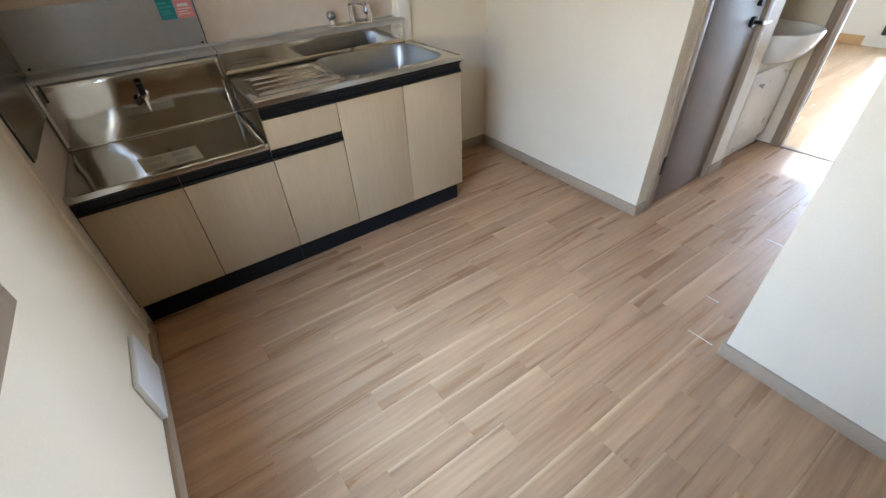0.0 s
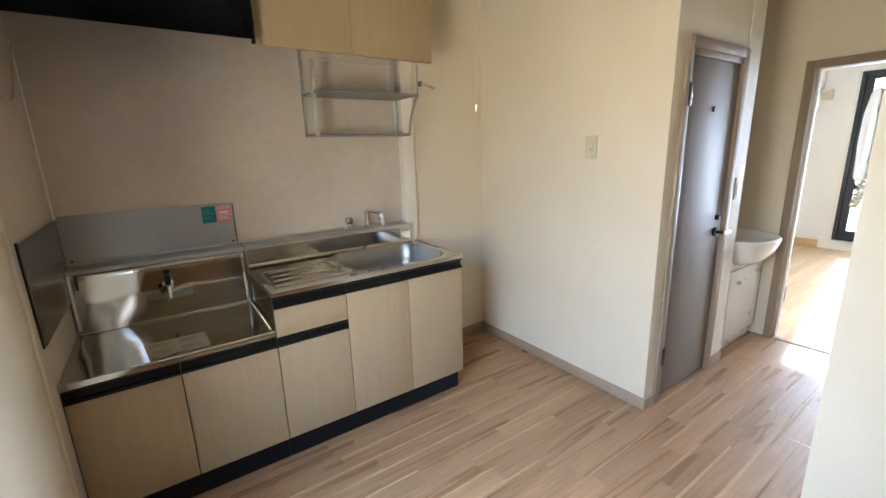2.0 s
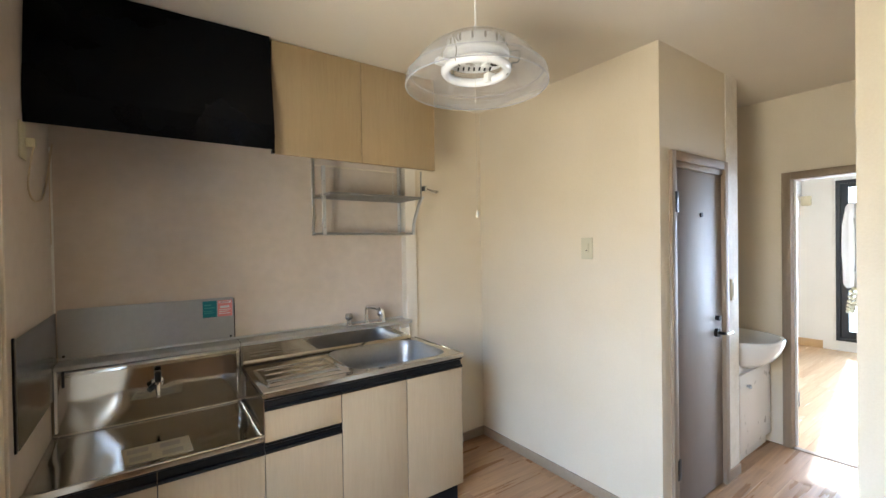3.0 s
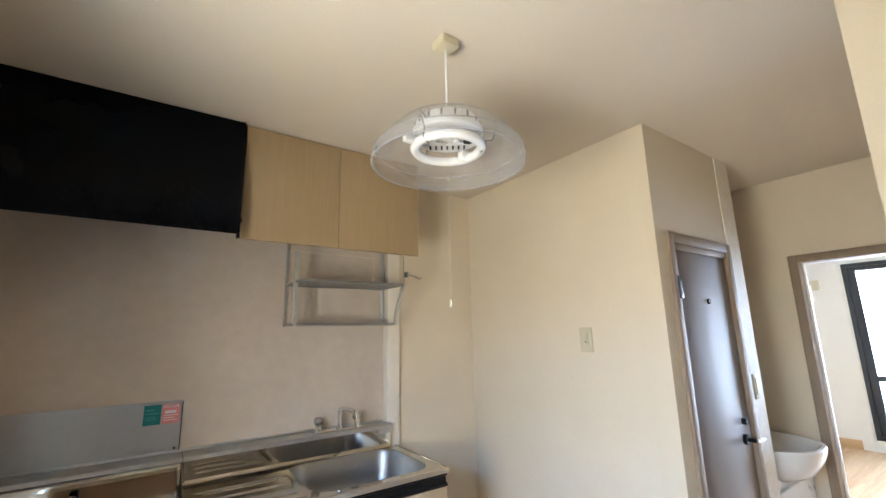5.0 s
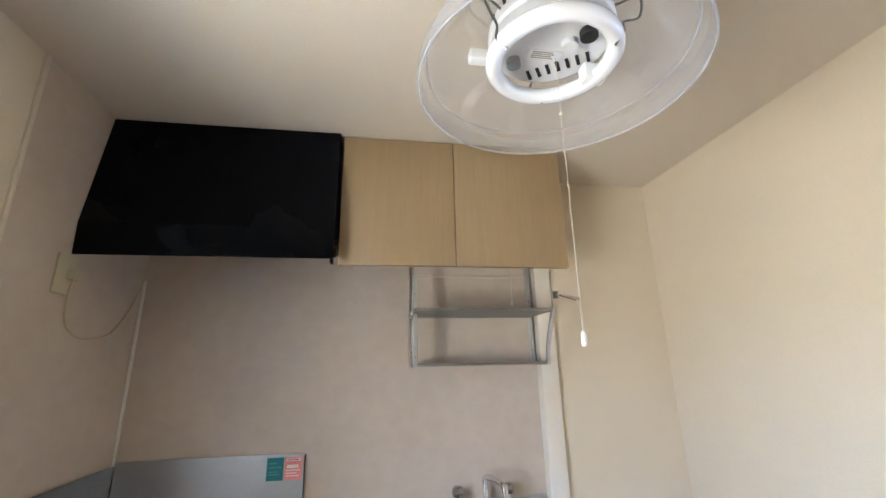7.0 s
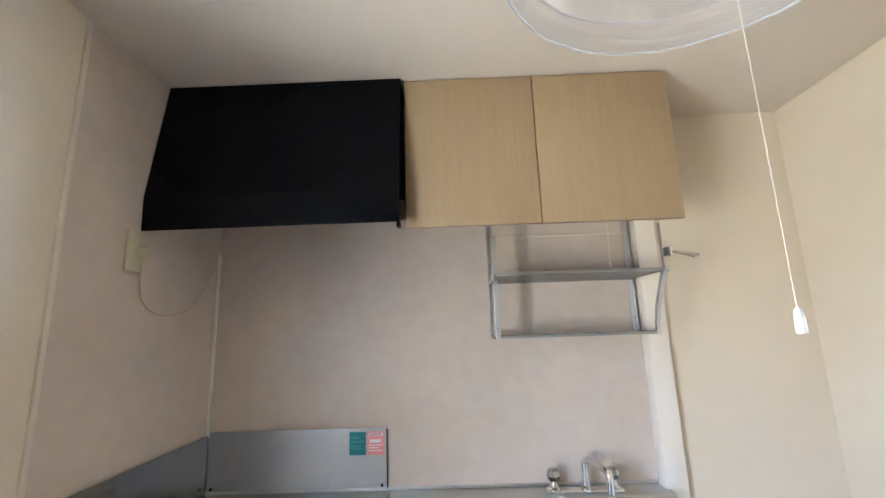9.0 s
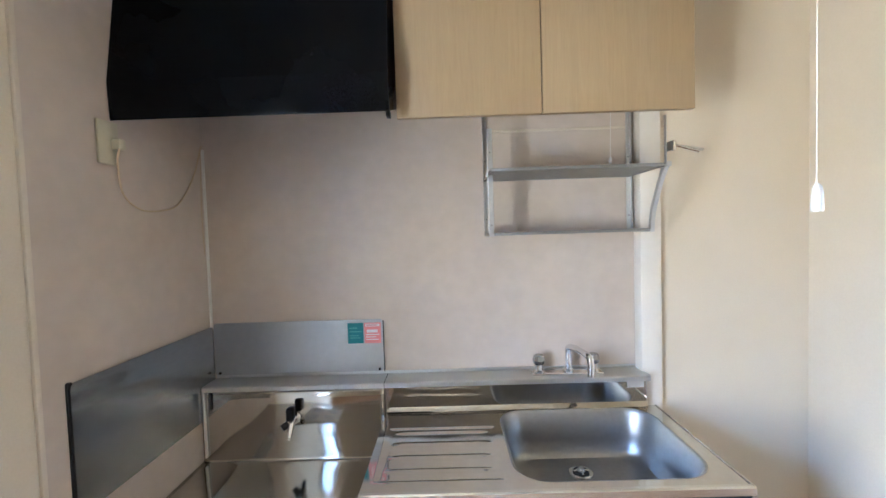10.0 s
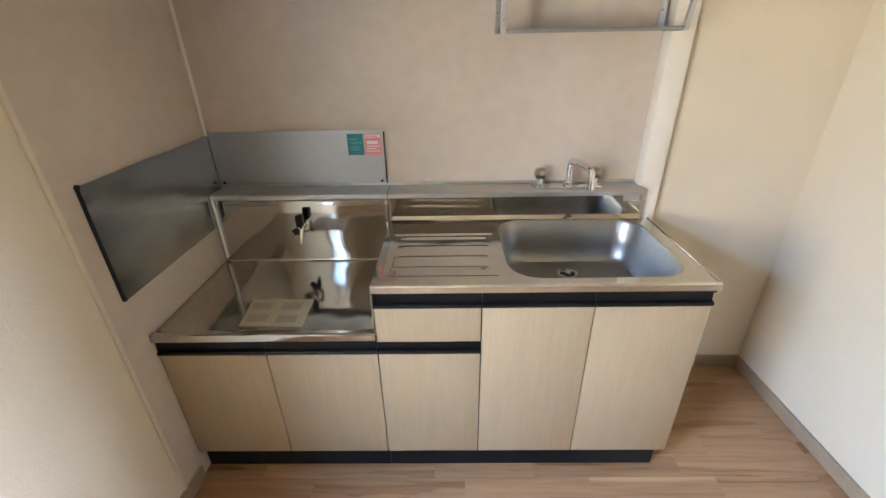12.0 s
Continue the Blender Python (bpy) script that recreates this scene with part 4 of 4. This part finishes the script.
# ---------------------------------------------------------------- pendant lamp
LX, LY = 1.217, -1.281
lamp = thing("pendant_lamp", (LX, LY, 1.85), "round fluorescent pendant lamp with clear acrylic shade, unlit", "pendant lamp")
part("ceiling_rose", box(LX - 0.032, LY - 0.032, H - 0.034, LX + 0.032, LY + 0.032, H - 0.001, 0.006), IVORY, lamp, "beige ceiling connector")
part("cord", rod((LX, LY, H - 0.03), (LX, LY, 2.05), 0.0032, n=8), WHITE_PLASTIC, lamp)
part("canopy", lathe([(0.0, 0.030), (0.012, 0.028), (0.016, 0.008), (0.07, 0.004), (0.094, -0.002), (0.099, -0.008), (0.101, -0.026), (0.107, -0.030), (0.108, -0.046), (0.104, -0.051), (0.096, -0.053), (0.0, -0.053)], (LX, LY, 2.026), n=48), WHITE_PLASTIC, lamp, "white lamp body")
bm = bmesh.new()
for k in range(16):
    a = 2 * math.pi * k / 16
    u, v = math.cos(a), math.sin(a)
    m = Matrix.Translation((LX + 0.1003 * u, LY + 0.1003 * v, 2.009)) @ Matrix.Rotation(a, 4, "Z")
    bmesh.ops.create_cube(bm, size=1, matrix=m @ Matrix.Diagonal((0.003, 0.006, 0.02, 1)))
part("vents", bm, DARK, lamp, smooth=False)["kind"] = "stuff"
bm = bmesh.new()
for k in range(7):
    x = -0.055 + 0.018 * k
    m = Matrix.Rotation(radians(-35), 4, "Z")
    bmesh.ops.create_cube(bm, size=1, matrix=Matrix.Translation((LX, LY, 1.972)) @ m @ Matrix.Translation((x, 0.062, 0)) @ Matrix.Diagonal((0.006, 0.026, 0.002, 1)))
part("vent_slots", bm, DARK, lamp, smooth=False)["kind"] = "stuff"
turn = Matrix.Translation((LX, LY, 1.972)) @ Matrix.Rotation(radians(-35), 4, "Z")
for x, y, r, m in ((0.062, 0.0, 0.015, DARK), (-0.07, 0.01, 0.013, STEEL_DULL), (0.03, 0.01, 0.014, WHITE_PLASTIC)):
    c = turn @ Vector((x, y, 0))
    part("starter", rod(c + Vector((0, 0, 0.002)), c - Vector((0, 0, 0.012)), r, n=14), m, lamp)
c = turn @ Vector((-0.015, 0.02, 0))
part("rating_label", box(c.x - 0.03, c.y - 0.010, 1.97, c.x + 0.03, c.y + 0.010, 1.972), WHITE_INK, lamp, "small printed label", smooth=False)
for k in range(4):
    part("print_bar", box(c.x - 0.025, c.y - 0.008 + 0.0045 * k, 1.9692, c.x + 0.012 + 0.004 * (k % 2), c.y - 0.006 + 0.0045 * k, 1.9699), INK, lamp, "grey illegible print", smooth=False)
part("tube_holder", box(LX + 0.070, LY + 0.020, 1.930, LX + 0.112, LY + 0.046, 1.962, 0.004), WHITE_PLASTIC, lamp, "white tube holder")
for r, z, tr in ((0.1005, 1.940, 0.0145),):
    part("ring_tube", tube([(LX + r * math.cos(k * math.pi / 6), LY + r * math.sin(k * math.pi / 6), z) for k in range(12)], tr, n=14, closed=True, steps=4), TUBE, lamp, "white circular fluorescent tube")
for dx, dy, dz in ((-0.113, 0.02, 1.948),):
    part("tube_cap", box(LX + dx - 0.028, LY + dy - 0.011, dz - 0.010, LX + dx + 0.006, LY + dy + 0.011, dz + 0.010, 0.003), WHITE_PLASTIC, lamp)
for k in range(3):
    a = radians(-160 + 120 * k)
    u = Vector((math.cos(a), math.sin(a), 0))
    w = Vector((-u.y, u.x, 0))
    c = Vector((LX, LY, 0))
    pts = [c + u * 0.105 + Vector((0, 0, 1.996)), c + u * 0.142 + Vector((0, 0, 1.999)) + w * 0.006, c + u * 0.138 + Vector((0, 0, 1.967)) + w * 0.012, c + u * 0.116 + Vector((0, 0, 1.959)), c + u * 0.114 + Vector((0, 0, 1.939)) - w * 0.006, c + u * 0.098 + Vector((0, 0, 1.922))]
    part("wire_clip", tube(pts, 0.0021, n=6, steps=5), WIRE, lamp, "bent wire tube clip")
# thin clear bowl with a turned-down rim
outer_p = [(0.030, 2.038), (0.078, 2.035), (0.120, 2.023), (0.157, 2.000), (0.188, 1.970), (0.206, 1.945), (0.216, 1.930), (0.228, 1.922), (0.231, 1.911), (0.2318, 1.897), (0.230, 1.888)]
prof = [(r, z) for r, z in outer_p] + [(r - 0.0022, z - 0.0012) for r, z in outer_p[::-1]]
part("shade", lathe(prof, (LX, LY, 0), n=72, closed=True), ACRYLIC, lamp, "clear acrylic domed shade")
# Whitened rings on rim and step carry their highlights as colour
part("shade_rim", lathe([(0.2296, 1.8895), (0.2312, 1.8885), (0.2312, 1.8865), (0.2296, 1.8855), (0.2280, 1.8865), (0.2280, 1.8885)], (LX, LY, 0), n=72, closed=True), RIM_HIGHLIGHT, lamp, "acrylic edge whitened as a painted highlight")
part("shade_step", lathe([(0.2160, 1.9318), (0.2185, 1.9304), (0.2165, 1.9290), (0.2145, 1.9304)], (LX, LY, 0), n=72, closed=True), RIM_HIGHLIGHT, lamp, "acrylic step whitened as a painted highlight")
part("pull_cord", rod((LX + 0.020, LY + 0.028, 1.972), (LX + 0.006, LY + 0.011, 1.485), 0.0005, n=6), HANDLE, lamp, "white pull cord")
part("cord_ring", lathe([(0.0, 0.0), (0.0032, 0.002), (0.0032, 0.006), (0.0, 0.008)], (LX + 0.0168, LY + 0.0245, 1.848), n=10), HANDLE, lamp)
part("pull_handle", lathe([(0.0, 0.0), (0.0038, 0.0), (0.0042, 0.0025), (0.0039, 0.014), (0.0031, 0.0195), (0.0012, 0.022)], (LX + 0.0055, LY + 0.010, 1.464), n=16), HANDLE, lamp, "white pull handle")

# ---------------------------------------------------------------- washbasin in the alcove
va = thing("washbasin", (3.47, -1.1, 0), "white washbasin with rounded bowl on a low cabinet", "washbasin")
part("cabinet_body", box(3.20, -1.283, 0.07, 3.745, -0.81, 0.60, 0.002), VANITY, va, smooth=False)
part("plinth", box(3.21, -1.275, 0.0, 3.735, -0.83, 0.07), VANITY, va, smooth=False)
dr = part("door", box(3.238, -1.302, 0.075, 3.742, -1.285, 0.548, 0.003), VANITY, va)
part("edge_profile", box(3.222, -1.300, 0.08, 3.234, -1.284, 0.55, 0.002), ALU, va, "grey edge profile")
bm = rod((3.345, -1.302, 0.468), (3.345, -1.316, 0.468), 0.007, n=12)
rod((3.345, -1.314, 0.468), (3.345, -1.326, 0.468), 0.013, bm=bm, n=14)
part("knob", bm, STEEL_DULL, dr, "grey metal knob")


def bowl_line(k, z, n=40):
    out = []
    for i in range(n):
        a = 2 * math.pi * i / n
        x = 3.467 + 0.277 * k * math.copysign(abs(math.cos(a)) ** 0.75, math.cos(a))
        s = math.sin(a)
        y = -1.12 + (0.31 * k * s if s > 0 else 0.325 * k * s * (abs(s) ** 0.1 if s else 1))
        out.append(Vector((x, min(y, -0.815), z)))
    return out


loops = [bowl_line(0.20, 0.645), bowl_line(0.6, 0.655), bowl_line(0.80, 0.70), bowl_line(0.90, 0.738), bowl_line(0.95, 0.752), bowl_line(1.0, 0.752), bowl_line(1.015, 0.742), bowl_line(1.0, 0.715), bowl_line(0.95, 0.67), bowl_line(0.84, 0.615), bowl_line(0.70, 0.585)]
part("bowl", loft(loops, close_top=True), CERAMIC, va, "glazed white ceramic bowl")
bm = rod((3.467, -0.87, 0.74), (3.467, -0.87, 0.80), 0.018)
tube([(3.467, -0.87, 0.79), (3.467, -0.90, 0.84), (3.467, -0.98, 0.83), (3.467, -1.0, 0.80)], 0.011, bm=bm)
part("tap", bm, CHROME, va, "chrome tap")

# intercom handset on the partition's passage side
ic = thing("intercom", (1.9, PY, 1.2), "off-white intercom handset hung on the passage wall", "intercom")
part("base", box(1.85, PY, 1.26, 1.94, PY + 0.022, 1.46, 0.008), WHITE_PLASTIC, ic)
part("handset", prism([(PY + 0.025, 1.245), (PY + 0.041, 1.240), (PY + 0.048, 1.252), (PY + 0.050, 1.33), (PY + 0.049, 1.41), (PY + 0.043, 1.462), (PY + 0.032, 1.474), (PY + 0.025, 1.468), (PY + 0.022, 1.43), (PY + 0.029, 1.40), (PY + 0.029, 1.31), (PY + 0.022, 1.285)], 0, 1.862, 1.910, bevel=0.005), WHITE_PLASTIC, ic)
pts = []
for k in range(49):
    u = k / 48
    c = Vector((1.886, PY + 0.030 + 0.014 * math.sin(u * math.pi), 1.25 - 0.075 * math.sin(u * math.pi)))
    c.y -= 0.012 * u
    pts.append(c + Vector((0.007 * math.cos(k * 2.1), 0.005 * math.sin(k * 2.1), 0)))
part("curled_cord", tube(pts, 0.004, n=6, steps=2), IVORY, ic, "curled beige cord")

# small switch and worn strip beside the taupe door
WORN = mottled("worn_paint", (0.62, 0.56, 0.45), (0.78, 0.73, 0.64), 0.6, size=14, fine=60, bump=0.4)
solid("trim", box(3.003, DY - 0.004, 0.06, 3.1605, DY - 0.0002, H - 0.002), WORN, "worn patchy white strip beside the door", "trim", "structure", smooth=False)
sw = thing("light_switch", (3.075, DY, 1.1), "small ivory light switch beside the door", "switch")
part("plate", box(3.045, DY - 0.011, 1.03, 3.105, DY - 0.004, 1.15, 0.002), IVORY, sw)
part("rocker", box(3.06, DY - 0.014, 1.05, 3.09, DY - 0.0105, 1.13, 0.001), IVORY, sw)

# air conditioner and sleeve cap in the room
ac = thing("air_conditioner", (FX - 0.1, -0.2, 1.95), "white wall-mounted air conditioner", "air conditioner")
part("housing", prism([(FX - 0.002, 1.93), (FX - 0.15, 1.93), (FX - 0.19, 1.97), (FX - 0.20, 2.08), (FX - 0.19, 2.19), (FX - 0.002, 2.20)], 1, -0.60, 0.18, bevel=0.006), WHITE_PLASTIC, ac)
part("louver", box(FX - 0.17, -0.56, 1.936, FX - 0.06, 0.14, 1.9445), DARK, ac, smooth=False)
part("pipe_cover", box(FX - 0.05, -0.70, 1.80, FX - 0.002, -0.60, 1.92, 0.01), IVORY, ac, "beige pipe sleeve cover")

# balcony outside the room window
solid("balcony", box(FX + T, -3.6, -0.15, FX + 1.2, 0.6, 0.0), mottled("balcony_concrete", (0.38, 0.37, 0.35), (0.48, 0.47, 0.44), 0.85, size=3, fine=40, bump=0.2), "pale concrete balcony floor", "balcony", "structure", smooth=False)
rail = thing("balcony_railing", (FX + 1.15, -1.5, 0), "slim grey metal balcony railing", "railing")
part("top_rail", box(FX + 1.12, -3.6, 1.08, FX + 1.17, 0.6, 1.12, 0.005), ALU, rail)
part("bottom_rail", box(FX + 1.13, -3.6, 0.10, FX + 1.16, 0.6, 0.13, 0.003), ALU, rail)
for k in range(6):
    y = -3.55 + 0.82 * k
    part("post", box(FX + 1.13, y, 0, FX + 1.16, y + 0.03, 1.08), ALU, rail, smooth=False)

# ---------------------------------------------------------------- floor strips
PLANK_MESH = {}


def plank_mesh(length, width):
    key = round(length, 2)
    if key not in PLANK_MESH:
        bm = box(-key / 2, -width / 2, -0.008, key / 2, width / 2, 0.0)
        bmesh.ops.bevel(bm, geom=[e for e in bm.edges if all(v.co.z > -0.001 for v in e.verts)], offset=0.0006, segments=1, affect="EDGES")
        me = bpy.data.meshes.new("floor_strip")
        bm.to_mesh(me)
        bm.free()
        me.materials.append(FLOOR_WOOD)
        PLANK_MESH[key] = me
    return PLANK_MESH[key]


rng = random.Random(7)
W = 0.0915
far = bmesh.new()
count = 0
for r in range(46):
    y = 0.03 - W * (r + 0.5)
    x = -0.02 - rng.random() * 0.6
    limit = RX - 0.012
    while x < limit:
        L = rng.choice((0.28, 0.36, 0.45, 0.54, 0.63, 0.76, 0.90))
        a, b = max(x, 0.0), min(x + L, limit)
        x += L
        if y < PY - 0.04:
            b = min(b, PX)
        elif y > DY + 0.06 and a < 3.17:
            b = min(b, KX + 0.02)
        if b - a < 0.01:
            continue
        if (b - a) > L - 0.005 and y < -0.5:
            ob = new("floor_strip", plank_mesh(L, W - 0.0006))
            ob.parent = FLOOR
            ob.location = Vector(((a + b) / 2, y, 0)) - PLACE[FLOOR]
            count += 1
        else:
            box(a + 0.0003, y - W / 2 + 0.0003, -0.008, b - 0.0003, y + W / 2 - 0.0003, 0, bm=far)
part("floor_strips", far, FLOOR_WOOD, FLOOR, smooth=False)["kind"] = "stuff"
PALE_JOINT = plain("pale_joint", (0.78, 0.74, 0.66), 0.25)
for x, y0, y1 in ((1.757, -2.040, -1.945), (1.995, -1.940, -1.888), (2.605, -1.936, -1.853), (2.96, -1.842, -1.79)):
    part("joint_line", box(x - 0.0018, y0, -0.001, x + 0.0018, y1, 0.0006), PALE_JOINT, FLOOR, "pale worn floor joint", smooth=False)
rest = bmesh.new()
for r in range(46):
    y = 0.5 - 0.0755 * (r + 0.5)
    x = RX + 0.03 - rng.random() * 0.5
    while x < FX:
        L = rng.choice((0.45, 0.6, 0.75, 0.9))
        a, b = max(x, RX + 0.03), min(x + L, FX)
        x += L
        if y > -0.72:
            a = max(a, RX + T)
        if b - a > 0.02:
            box(a + 0.0003, y - 0.0374, -0.008, b - 0.0003, y + 0.0374, 0, bm=rest)
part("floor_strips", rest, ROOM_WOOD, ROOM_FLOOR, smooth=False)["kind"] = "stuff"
